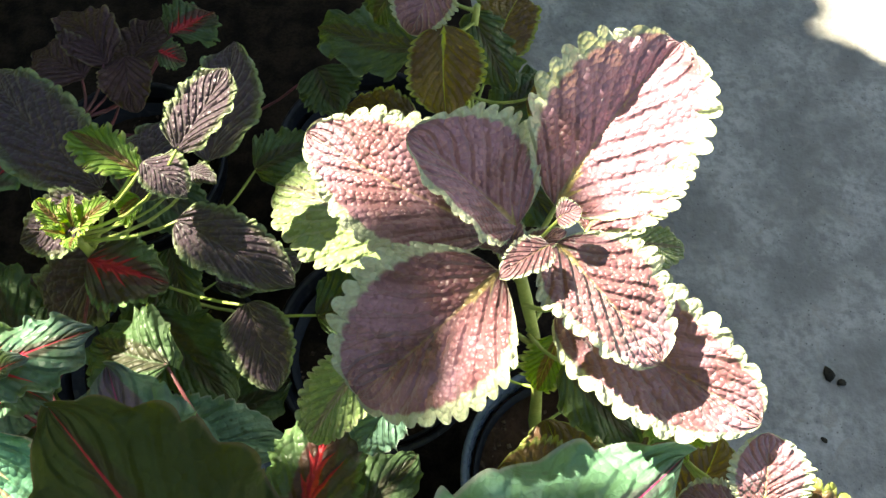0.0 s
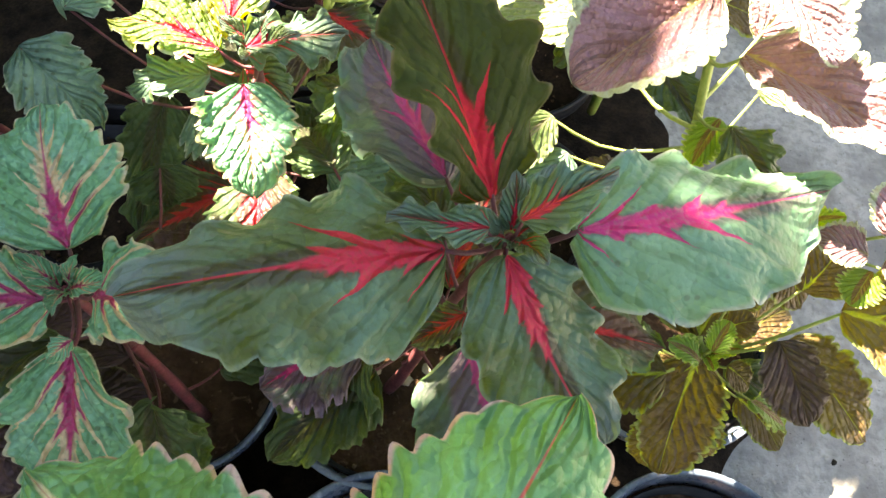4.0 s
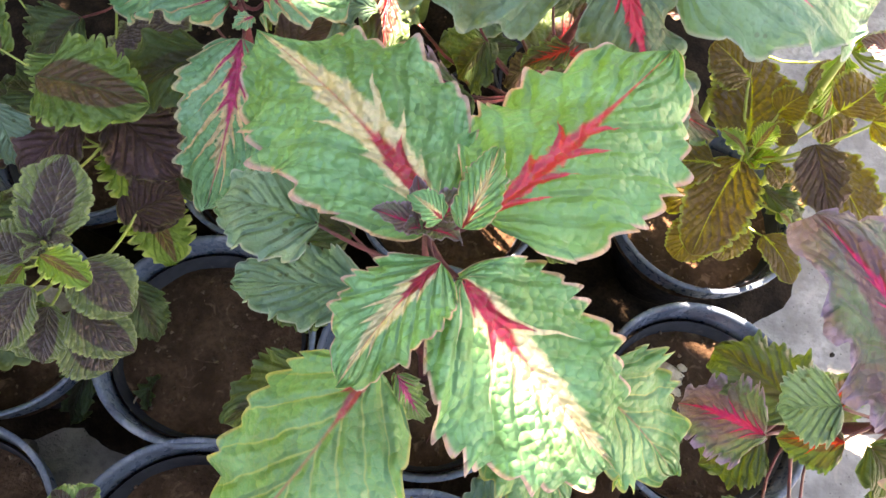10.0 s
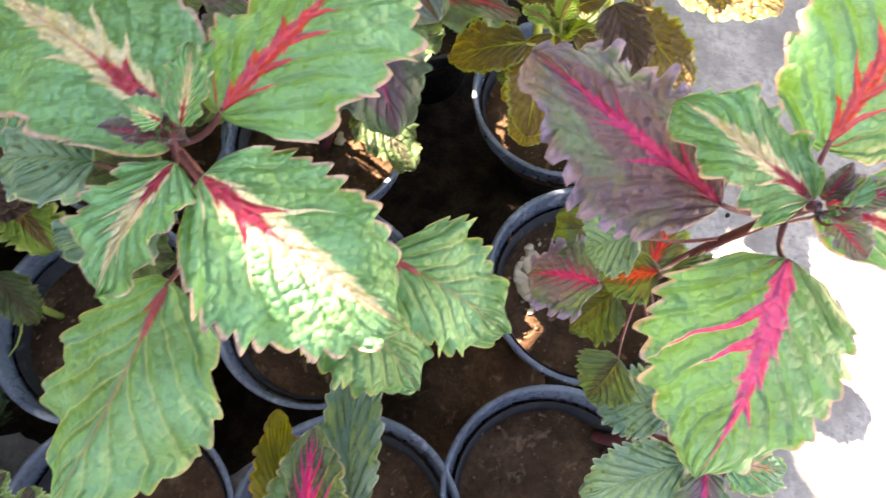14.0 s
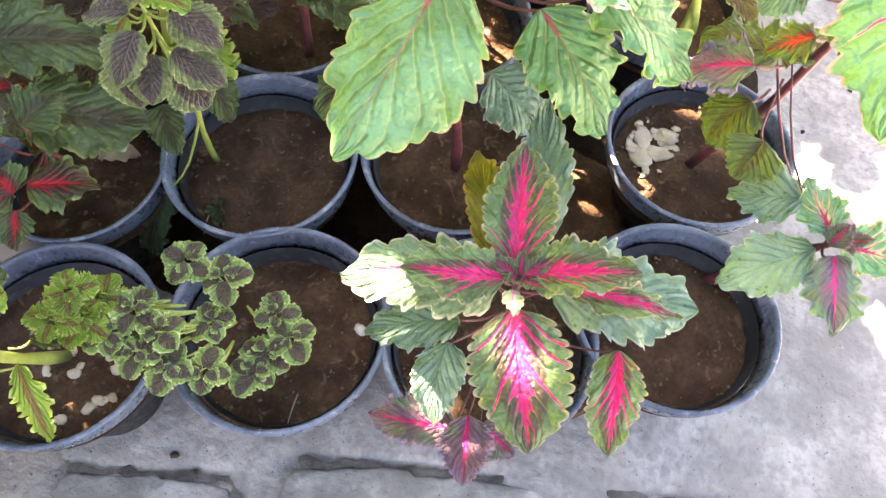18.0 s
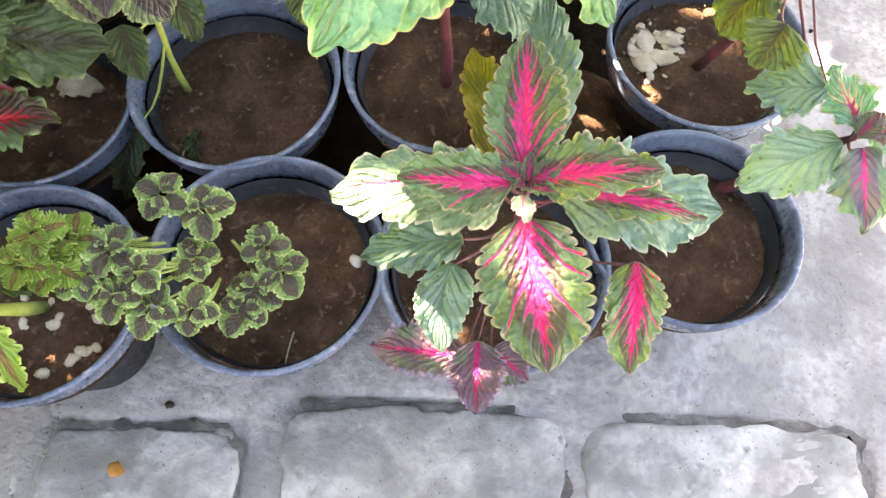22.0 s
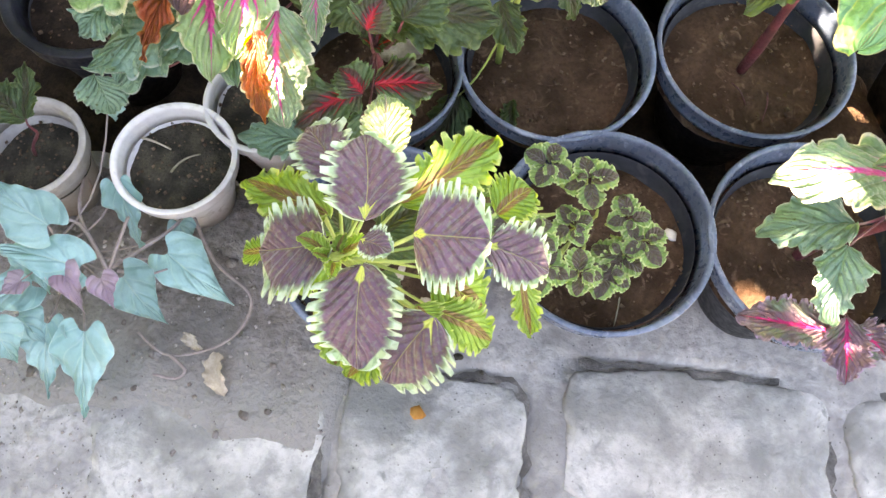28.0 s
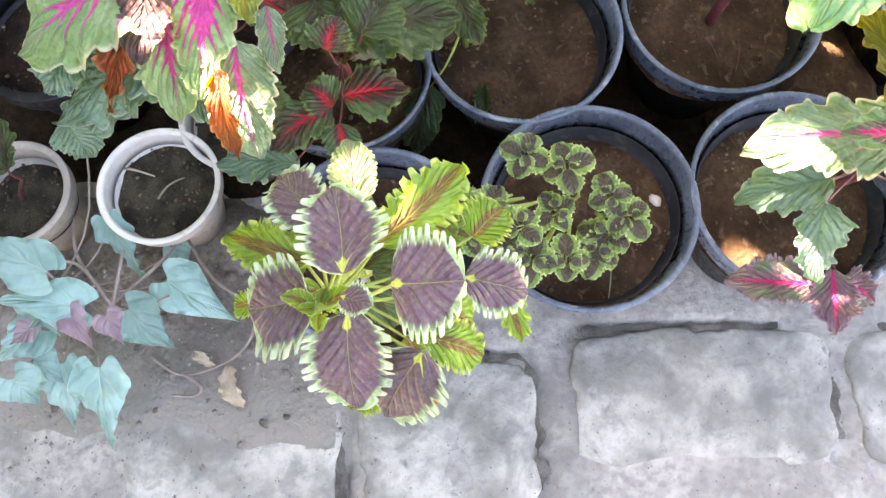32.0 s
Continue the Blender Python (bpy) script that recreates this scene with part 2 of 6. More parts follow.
LEAF = {
    "rose": leaf_material("rose_leaf", (0.335, 0.17, 0.22), (0.20, 0.08, 0.095), (0.46, 0.52, 0.33), vein=(0.15, 0.055, 0.065), margin_at=0.855, margin_soft=0.03, core=0.05, core_end=0.25, blotch=(0.42, 0.32, 0.14),
                          veins=7, vein_strength=0.42, speck=0.3, quilt=0.0013, grain=0.42, cells=380, clear=0.2, ribbed=0.15, rough=0.42, sheen=0.25, gloss=0.8),
    "paleback": leaf_material("pale_leaf", (0.34, 0.45, 0.19), (0.27, 0.40, 0.15), (0.46, 0.54, 0.28), vein=(0.24, 0.33, 0.13), margin_at=0.95, margin_soft=0.04, dark_core=0.12, dark_colour=(0.36, 0.30, 0.22), quilt=0.0018, grain=0.6, veins=8, sheen=0.3),
    "dusk": leaf_material("dusk_leaf", (0.13, 0.145, 0.085), (0.09, 0.085, 0.06), (0.27, 0.36, 0.17), vein=(0.055, 0.04, 0.05), margin_at=0.92, margin_soft=0.05, dark_core=0.78, veins=8,
                          dark_colour=(0.085, 0.052, 0.078), gloss=0.5, quilt=0.0018, grain=0.6, cells=260, sheen=0.2, ribbed=0.1),
    "limerim": leaf_material("lime_rimmed_leaf", (0.20, 0.29, 0.11), (0.15, 0.22, 0.08), (0.34, 0.44, 0.18), vein=(0.06, 0.045, 0.04), margin_at=0.93, margin_soft=0.05, dark_core=0.58, veins=8,
                             dark_colour=(0.085, 0.05, 0.062), gloss=0.6, quilt=0.0018, grain=0.6, cells=260, sheen=0.25, ribbed=0.1),
    # teal ground and blue-grey tip put sky sheen on the leaf into colour
    "crimson": leaf_material("crimson_leaf", (0.12, 0.26, 0.19), (0.078, 0.125, 0.04), (0.20, 0.30, 0.24), blotch=(0.74, 0.018, 0.08), core=0.25, core_end=0.52, jag=0.8, veins=7,
                             speck=0.9, spots=0.35, dark_core=0.2, dark_colour=(0.06, 0.06, 0.045), margin_at=0.97, margin_soft=0.03, quilt=0.0011, clear=0.3, vein=(0.05, 0.10, 0.05), vein_strength=0.3, tip=(0.17, 0.24, 0.27), tip_at=0.6),
    "magenta": leaf_material("magenta_rib_leaf", (0.19, 0.40, 0.28), (0.14, 0.31, 0.17), (0.34, 0.42, 0.36), blotch=(0.66, 0.03, 0.21), core=0.15, core_end=0.62, jag=1.1, veins=7, speck=0.8, spots=0.55,
                             dark_core=0.16, dark_colour=(0.10, 0.12, 0.11), margin_at=0.97, margin_soft=0.03, quilt=0.0012, vein=(0.07, 0.17, 0.09), vein_strength=0.3),
    "umber": leaf_material("olive_crimson_leaf", (0.052, 0.074, 0.026), (0.036, 0.05, 0.018), (0.14, 0.12, 0.07), blotch=(0.66, 0.018, 0.055), core=0.24, core_end=0.5, jag=0.75, veins=7,
                           dark_core=0.16, dark_colour=(0.055, 0.05, 0.03), margin_at=0.975, margin_soft=0.03, quilt=0.0010, rough=0.6, gloss=0.12, vein=(0.05, 0.06, 0.02), vein_strength=0.3),
    "violet": leaf_material("violet_green_leaf", (0.12, 0.24, 0.16), (0.10, 0.14, 0.12), (0.16, 0.30, 0.20), blotch=(0.56, 0.05, 0.24), core=0.10, core_end=0.8, veins=7,
                            dark_core=0.5, dark_colour=(0.14, 0.095, 0.15), margin_at=0.96, margin_soft=0.04, quilt=0.0011, vein=(0.10, 0.08, 0.11), vein_strength=0.3),
    "cream": leaf_material("cream_leaf", (0.185, 0.50, 0.24), (0.13, 0.36, 0.135), (0.66, 0.44, 0.38), blotch=(0.58, 0.035, 0.10), halo=(0.86, 0.77, 0.48), core=0.13, core_end=0.36, halo_core=0.125,
                           halo_end=1.15, jag=0.7, band=0.8, veins=7, margin_at=0.965, margin_soft=0.025, vein=(0.08, 0.24, 0.09), vein_strength=0.36, quilt=0.0019, grain=0.5, gloss=0.6, rough=0.36, clear=0.3, ribbed=0.15),
    "mint": leaf_material("mint_cream_leaf", (0.22, 0.52, 0.35), (0.14, 0.40, 0.21), (0.58, 0.54, 0.38), blotch=(0.58, 0.05, 0.20), halo=(0.72, 0.56, 0.36), core=0.15, core_end=0.5, halo_core=0.25,
                          halo_end=0.9, jag=1.1, veins=7, margin_at=0.955, margin_soft=0.03, spots=0.6, vein=(0.07, 0.2, 0.07), vein_strength=0.4, grain=0.6, quilt=0.0018, clear=0.3),
    "ruby": leaf_material("ruby_rib_leaf", (0.18, 0.475, 0.225), (0.13, 0.345, 0.12), (0.66, 0.42, 0.36), blotch=(0.64, 0.04, 0.09), halo=(0.66, 0.56, 0.20), core=0.13, core_end=0.62, halo_core=0.09, halo_end=0.42, jag=1.2, veins=7,
                          margin_at=0.97, margin_soft=0.025, vein=(0.08, 0.24, 0.09), vein_strength=0.36, quilt=0.0016, grain=0.35, gloss=0.6, rough=0.36, clear=0.3),
    "meadow": leaf_material("meadow_green_leaf", (0.18, 0.485, 0.235), (0.135, 0.355, 0.135), (0.52, 0.52, 0.22), blotch=(0.52, 0.08, 0.12), core=0.07, core_end=0.22, veins=6,
                            margin_at=0.975, margin_soft=0.025, vein=(0.50, 0.56, 0.20), vein_strength=0.5, quilt=0.0015, grain=0.3, gloss=0.6, rough=0.36, clear=0.3, ribbed=0.25),
    "hotpink": leaf_material("hot_pink_leaf", (0.14, 0.27, 0.11), (0.08, 0.15, 0.065), (0.42, 0.40, 0.24), blotch=(0.86, 0.035, 0.22), halo=(0.46, 0.30, 0.17), core=0.38, core_end=1.0, halo_core=0.36, halo_end=1.0, jag=0.85, veins=7,
                             dark_core=0.58, dark_colour=(0.085, 0.055, 0.045), margin_at=0.965, margin_soft=0.03, vein=(0.30, 0.40, 0.18), vein_strength=0.35, quilt=0.0017, grain=0.5, sheen=0.2),
    "rosy": leaf_material("rosy_rib_leaf", (0.175, 0.455, 0.22), (0.135, 0.335, 0.135), (0.60, 0.42, 0.36), blotch=(0.76, 0.07, 0.28), halo=(0.70, 0.52, 0.44), core=0.15, core_end=0.85, halo_core=0.13, halo_end=0.8, jag=1.3, veins=7,
                          margin_at=0.97, margin_soft=0.025, vein=(0.06, 0.20, 0.06), vein_strength=0.4, quilt=0.0016, gloss=0.7, rough=0.38),
    # its yellow puts sun shining through the leaf into the colour
    "mustard": leaf_material("backlit_mustard_leaf", (0.34, 0.30, 0.045), (0.20, 0.19, 0.035), (0.50, 0.30, 0.10), vein=(0.12, 0.14, 0.03), vein_strength=0.5, margin_at=0.95, margin_soft=0.04, quilt=0.0018, veins=9, clear=0.45),
    # yellow variegation, strengthened in colour for sun coming through from behind
    "amber": leaf_material("backlit_amber_leaf", (0.40, 0.37, 0.05), (0.15, 0.27, 0.08), (0.46, 0.52, 0.34), blotch=(0.66, 0.02, 0.07), core=0.20, core_end=0.6, veins=7, speck=0.8, margin_at=0.94, margin_soft=0.05, vein=(0.12, 0.15, 0.03), vein_strength=0.4,
                           quilt=0.0018, grain=0.5, clear=0.42),
    "olive": leaf_material("brown_heart_leaf", (0.13, 0.26, 0.07), (0.09, 0.19, 0.05), (0.24, 0.36, 0.12), dark_core=0.5, dark_colour=(0.13, 0.07, 0.05), vein=(0.06, 0.10, 0.03), vein_strength=0.4, margin_at=0.95, margin_soft=0.04, quilt=0.0016, clear=0.35),
    # pale veins and margin put direct sun into the leaf's colour
    "sunpale": leaf_material("sunlit_pale_leaf", (0.22, 0.38, 0.22), (0.14, 0.26, 0.14), (0.62, 0.62, 0.48), blotch=(0.80, 0.10, 0.36), core=0.10, core_end=0.95, veins=8, jag=1.1,
                           margin_at=0.95, margin_soft=0.04, vein=(0.50, 0.56, 0.42), vein_strength=0.4, quilt=0.0017, grain=0.5, spots=0.4, sheen=0.3),
    "plum": leaf_material("plum_leaf", (0.12, 0.21, 0.12), (0.15, 0.085, 0.13), (0.30, 0.22, 0.33), blotch=(0.60, 0.03, 0.18), core=0.10, core_end=1.0, dark_core=0.42, tip=(0.22, 0.14, 0.25), tip_at=0.62,
                          dark_colour=(0.17, 0.085, 0.12), spots=0.6, margin_at=0.93, margin_soft=0.05, vein=(0.20, 0.10, 0.16), vein_strength=0.4, quilt=0.0016, grain=0.5, veins=8),
    "rimmed": leaf_material("rimmed_leaf", (0.33, 0.48, 0.25), (0.26, 0.41, 0.19), (0.52, 0.64, 0.44), quilt=0.0009, dark_core=0.88, dark_colour=(0.125, 0.06, 0.095), blotch=(0.60, 0.66, 0.14), core=0.16, core_end=0.16, ribbed=0.0,
                            margin_at=0.92, margin_soft=0.025, vein=(0.09, 0.04, 0.07), vein_strength=0.22, veins=6, clear=0.2, jag=0.8, sheen=0.25),
    "lime": leaf_material("lime_leaf", (0.24, 0.42, 0.075), (0.16, 0.31, 0.05), (0.46, 0.58, 0.18), dark_core=0.30, dark_colour=(0.22, 0.11, 0.06), vein=(0.40, 0.52, 0.11), vein_strength=0.35, margin_at=0.93, margin_soft=0.05, clear=0.38),
    "tiny": leaf_material("tiny_leaf", (0.22, 0.38, 0.11), (0.15, 0.29, 0.08), (0.46, 0.58, 0.24), dark_core=0.62, dark_colour=(0.075, 0.045, 0.045), margin_at=0.92, margin_soft=0.05, ribbed=0.1, veins=5, quilt=0.0007, vein=(0.12, 0.12, 0.07), sheen=0.2),
    "bronze": leaf_material("bronze_leaf", (0.19, 0.135, 0.05), (0.12, 0.065, 0.04), (0.30, 0.36, 0.10), vein=(0.08, 0.05, 0.025), vein_strength=0.45, margin_at=0.93, margin_soft=0.05, blotch=(0.50, 0.58, 0.10), core=0.06,
                            core_end=0.3, clear=0.36, quilt=0.0016, grain=0.6),
    "wine": leaf_material("wine_leaf", (0.10, 0.055, 0.07), (0.07, 0.035, 0.045), (0.19, 0.16, 0.10), gloss=0.35, vein=(0.05, 0.02, 0.03), vein_strength=0.4, margin_at=0.96, margin_soft=0.04, quilt=0.0016),
    "teal": leaf_material("teal_leaf", (0.19, 0.35, 0.27), (0.125, 0.255, 0.185), (0.36, 0.44, 0.38), spots=0.75, vein=(0.09, 0.19, 0.12), vein_strength=0.35, margin_at=0.97, margin_soft=0.03, quilt=0.0015),
    # inner leaves: shade put into a dark, dull green
    "shade": leaf_material("shade_toned_leaf", (0.085, 0.15, 0.07), (0.055, 0.10, 0.045), (0.14, 0.21, 0.10), gloss=0.35, vein=(0.045, 0.085, 0.035), vein_strength=0.35, dark_core=0.3, dark_colour=(0.06, 0.06, 0.04), margin_at=0.97, quilt=0.0014),
    "vine": leaf_material("vine_leaf", (0.27, 0.50, 0.49), (0.17, 0.36, 0.34), (0.36, 0.54, 0.52), vein=(0.36, 0.54, 0.46), vein_strength=0.3, veins=4, quilt=0.0006, grain=0.1, rough=0.35, margin_at=0.98, margin_soft=0.02, clear=0.22),
    "pinkvine": leaf_material("young_vine_leaf", (0.40, 0.30, 0.36), (0.30, 0.20, 0.27), (0.40, 0.38, 0.38), vein=(0.30, 0.22, 0.28), vein_strength=0.3, veins=4, quilt=0.0006, grain=0.1, rough=0.35, margin_at=0.98, margin_soft=0.02),
    "blush": leaf_material("blush_leaf", (0.30, 0.46, 0.22), (0.19, 0.37, 0.14), (0.56, 0.60, 0.40), blotch=(0.78, 0.08, 0.36), core=0.24, core_end=0.8, margin_at=0.95, margin_soft=0.04, vein=(0.44, 0.52, 0.28), vein_strength=0.3, quilt=0.0016, sheen=0.2),
    "fuchsia": leaf_material("fuchsia_heart_leaf", (0.30, 0.46, 0.22), (0.21, 0.38, 0.15), (0.58, 0.62, 0.42), blotch=(0.80, 0.06, 0.36), core=0.62, core_end=0.75, jag=0.7, margin_at=0.95, margin_soft=0.04, vein=(0.44, 0.52, 0.28), vein_strength=0.3, quilt=0.0016, sheen=0.2),
    "rust": leaf_material("rust_red_leaf", (0.42, 0.075, 0.03), (0.24, 0.045, 0.025), (0.50, 0.22, 0.12), vein=(0.16, 0.03, 0.02), vein_strength=0.4, margin_at=0.92, margin_soft=0.06, quilt=0.0014, clear=0.4),
    "ember": leaf_material("ember_leaf", (0.09, 0.17, 0.07), (0.08, 0.06, 0.045), (0.14, 0.25, 0.10), blotch=(0.66, 0.025, 0.05), core=0.19, core_end=0.8, dark_core=0.4, dark_colour=(0.11, 0.045, 0.04)),
}


def plain_material(name, low, high, scale, rough, bump=0.0, reach=0.002, metal=0.0, fine=0.5, third=None, gloss=0.5):
    m, t, bsdf, out = nodes_of(name)
    n = Net(t)
    at = n.place()
    a, b = n.noise(scale, 4, at=at), n.noise(scale * 9, 4, at=at)
    c = n.mix(n.step(a, 0.32, 0.68), low, high)
    c = n.mix(n.math("MULTIPLY", n.step(b, 0.4, 0.7), fine), c, low)
    if third:
        c = n.mix(n.step(n.noise(scale * 2.7, 5, at=at, warp=1.0), 0.56, 0.72), c, third)
    n.put(bsdf.inputs["Base Color"], c)
    n.put(bsdf.inputs["Roughness"], n.step(b, 0.3, 0.7, rough - 0.08, min(1.0, rough + 0.1)))
    bsdf.inputs["Metallic"].default_value, bsdf.inputs["Specular IOR Level"].default_value = metal, gloss
    if bump:
        n.put(bsdf.inputs["Normal"], n.bump(n.math("ADD", a, n.math("MULTIPLY", b, 0.6)), bump, reach))
    return m


# pale blue tones put sky sheen on rims into the dusty plastic
POT = plain_material("dusty_plastic_sky_sheen", (0.06, 0.085, 0.13), (0.15, 0.205, 0.29), 16, 0.30, 0.25, 0.001, third=(0.27, 0.315, 0.40))
# darker copy of the plastic, shade between pots put into its colour
POT_SHADED = plain_material("black_plastic", (0.007, 0.008, 0.012), (0.020, 0.023, 0.032), 16, 0.4, 0.25, 0.001, third=(0.04, 0.04, 0.045), gloss=0.25)
WHITEPOT = plain_material("old_white_plastic", (0.66, 0.645, 0.62), (0.82, 0.81, 0.79), 14, 0.4, 0.2, 0.001, third=(0.50, 0.47, 0.42))
GREYPOT = plain_material("grey_clay", (0.32, 0.30, 0.275), (0.50, 0.475, 0.44), 20, 0.75, 0.4, 0.001)
SOIL = plain_material("brown_soil", (0.046, 0.026, 0.016), (0.105, 0.062, 0.039), 22, 0.95, 1.0, 0.006, third=(0.165, 0.108, 0.074), gloss=0.12)
CLOD = plain_material("soil_clods", (0.07, 0.045, 0.03), (0.24, 0.17, 0.12), 60, 0.95, 0.6, 0.002, gloss=0.12)
DARKSOIL = plain_material("black_compost", (0.03, 0.028, 0.022), (0.085, 0.075, 0.055), 40, 0.95, 1.0, 0.004, gloss=0.12)
# earth darkened to near black, shade under the pots put into its colour
BEDSOIL = plain_material("shade_darkened_earth", (0.010, 0.007, 0.005), (0.036, 0.024, 0.016), 30, 0.95, 1.0, 0.004, gloss=0.12)
CONCRETE = plain_material("worn_concrete", (0.25, 0.243, 0.225), (0.49, 0.48, 0.445), 11, 0.85, 1.0, 0.007, fine=0.7, third=(0.37, 0.345, 0.305))
BLOCK = plain_material("cement_block", (0.22, 0.222, 0.20), (0.54, 0.538, 0.495), 13, 0.85, 0.8, 0.006, fine=0.3, third=(0.25, 0.255, 0.235))
EARTH = plain_material("grey_earth", (0.17, 0.15, 0.13), (0.34, 0.315, 0.29), 14, 0.95, 1.0, 0.009, fine=0.85, third=(0.12, 0.105, 0.09), gloss=0.12)


def speckled(m, stain, speck, amount=0.5):
    """Dull stains of a hand's width and dark grit over a mineral surface."""
    t = m.node_tree
    n = Net(t)
    c = n.node("ShaderNodeTexCoord").outputs["Object"]
    base = t.nodes["Principled BSDF"].inputs["Base Color"]
    old = base.links[0].from_socket
    patch = n.math("MULTIPLY", n.step(n.noise(23, 6, 0.65, at=c, warp=0.6), 0.47, 0.66), amount)
    col = n.mix(patch, old, stain)
    col = n.mix(n.math("MULTIPLY", n.step(n.noise(120, 5, 0.7, at=c), 0.56, 0.70), 0.5 * amount), col, stain)
    grit = n.math("MULTIPLY", n.step(n.voronoi(170, at=c), 0.10, 0.22, 1.0, 0.0), n.step(n.noise(60, 2, at=c), 0.50, 0.62))
    n.put(base, n.mix(n.math("MULTIPLY", grit, 0.8), col, speck))


speckled(CONCRETE, (0.20, 0.195, 0.185), (0.07, 0.065, 0.06), 0.40)
speckled(BLOCK, (0.20, 0.205, 0.19), (0.06, 0.058, 0.052), 0.62)
speckled(EARTH, (0.13, 0.112, 0.095), (0.05, 0.044, 0.038), 0.6)


def dusted(m, colour):
    """Pale cement dust over the earth towards the blocks."""
    t = m.node_tree
    n = Net(t)
    c = n.node("ShaderNodeTexCoord").outputs["Object"]
    sep = n.node("ShaderNodeSeparateXYZ")
    n.put(sep.inputs[0], c)
    front = n.math("ADD", sep.outputs[1], n.math("MULTIPLY", n.math("SUBTRACT", n.noise(16, 4, at=c), 0.5), 0.16))
    base = t.nodes["Principled BSDF"].inputs["Base Color"]
    old = base.links[0].from_socket
    n.put(base, n.mix(n.step(front, -0.68, -0.55, 0.95, 0.0), old, colour))


dusted(EARTH, (0.29, 0.282, 0.255))
STEM = plain_material("wine_red_stem", (0.085, 0.028, 0.03), (0.21, 0.05, 0.065), 40, 0.5, 0.3, 0.0005)
LIMESTEM = plain_material("pale_green_stem", (0.26, 0.36, 0.08), (0.42, 0.50, 0.14), 40, 0.5, 0.3, 0.0005)
VINESTEM = plain_material("grey_pink_stem", (0.24, 0.20, 0.18), (0.40, 0.33, 0.31), 40, 0.6, 0.3, 0.0005)
CHAFF = plain_material("pale_dry_flake", (0.40, 0.33, 0.24), (0.60, 0.53, 0.42), 50, 0.8, 0.5, 0.001)
DRYLEAF = plain_material("withered_leaf", (0.24, 0.21, 0.15), (0.42, 0.40, 0.32), 50, 0.8, 0.5, 0.001)
STONE = plain_material("white_pebble", (0.55, 0.50, 0.45), (0.72, 0.68, 0.62), 50, 0.6, 0.3, 0.001)


# ---------------------------------------------------------------- helpers
def link(name, verts, faces, material, parent=None, label="", smooth=True, uvs=None):
    me = bpy.data.meshes.new(name)
    me.from_pydata([tuple(v) for v in verts], [], faces)
    me.materials.append(material)
    if smooth:
        me.polygons.foreach_set("use_smooth", [True] * len(me.polygons))
    if uvs is not None:
        layer = me.uv_layers.new(name="skin")
        index = np.zeros(len(me.loops), dtype=np.int32)
        me.loops.foreach_get("vertex_index", index)
        layer.data.foreach_set("uv", np.asarray(uvs, dtype=np.float32)[index].ravel())
    me.update()
    ob = new(name, me)
    if parent is not None:
        ob.parent = parent
        ob.matrix_parent_inverse = parent.matrix_world.inverted()
    if label:
        ob["label"] = label
    return ob


def empty(name, place, label, category, group="", kind=""):
    ob = new(name)
    ob.empty_display_size = 0.03
    ob.matrix_world = Matrix.Translation(place)
    bpy.context.view_layer.update()
    return tagged(ob, label, category, group, kind)


def lathe(profile, steps=56, wobble=0.0):
    """Verts and faces of a body of revolution; profile: (radius, height) from outside below, over the lip, to inside below."""
    verts, faces = [], []
    for r, z in profile:
        for k in range(steps):
            a = 2 * math.pi * k / steps
            w = 1 + wobble * math.sin(2 * a + 0.7) + 0.4 * wobble * math.sin(3 * a)
            verts.append((r * w * math.cos(a), r * w * math.sin(a), z))
    for i in range(len(profile) - 1):
        for k in range(steps):
            j = (k + 1) % steps
            faces.append((i * steps + k, i * steps + j, (i + 1) * steps + j, (i + 1) * steps + k))
    return verts, faces


def tube(points, radii, sides=7):
    """Verts and faces of a tapered tube along points."""
    pts = [Vector(p) for p in points]
    verts, faces = [], []
    for i, p in enumerate(pts):
        way = (pts[min(i + 1, len(pts) - 1)] - pts[max(i - 1, 0)]).normalized()
        side = way.cross(Vector((0.31, 0.22, 0.93)))
        side = side.normalized() if side.length > 1e-4 else Vector((1, 0, 0))
        other = way.cross(side)
        for k in range(sides):
            a = 2 * math.pi * k / sides
            verts.append(p + (side * math.cos(a) + other * math.sin(a)) * radii[i])
    for i in range(len(pts) - 1):
        for k in range(sides):
            j = (k + 1) % sides
            faces.append((i * sides + k, i * sides + j, (i + 1) * sides + j, (i + 1) * sides + k))
    faces.append(tuple(range(sides))[::-1])
    faces.append(tuple((len(pts) - 1) * sides + k for k in range(sides)))
    return verts, faces


def bend(a, b, lift, n=7):
    """Points of a bow from a to b that rises by lift in its middle."""
    a, b = Vector(a), Vector(b)
    return [a.lerp(b, k / (n - 1)) + Vector((0, 0, lift * math.sin(math.pi * k / (n - 1)))) for k in range(n)]


chance = random.Random(11)
# outline (base and tip exponents of the half width), teeth a side, tooth depth, tooth kind
SHAPES = {
    "ovate": (0.50, 0.72, 12, 0.10, "scallop"),
    "broad": (0.42, 0.60, 12, 0.17, "scallop"),
    "jagged": (0.48, 0.78, 12, 0.15, "saw"),
    "wavy": (0.46, 0.74, 9, 0.11, "saw"),
    "crimped": (0.50, 0.74, 12, 0.20, "scallop"),
    "fringed": (0.38, 0.48, 10, 0.30, "finger"),
    "plumed": (0.55, 0.80, 12, 0.20, "finger"),
    "small": (0.42, 0.56, 5, 0.26, "scallop"),
    "arrow": (0.45, 1.05, 0, 0.0, "none"),
}
RUFFLE = {"ovate": 0.003, "broad": 0.002, "jagged": 0.006, "wavy": 0.007, "crimped": 0.004, "fringed": 0.004, "plumed": 0.006, "small": 0.001, "arrow": 0.003}
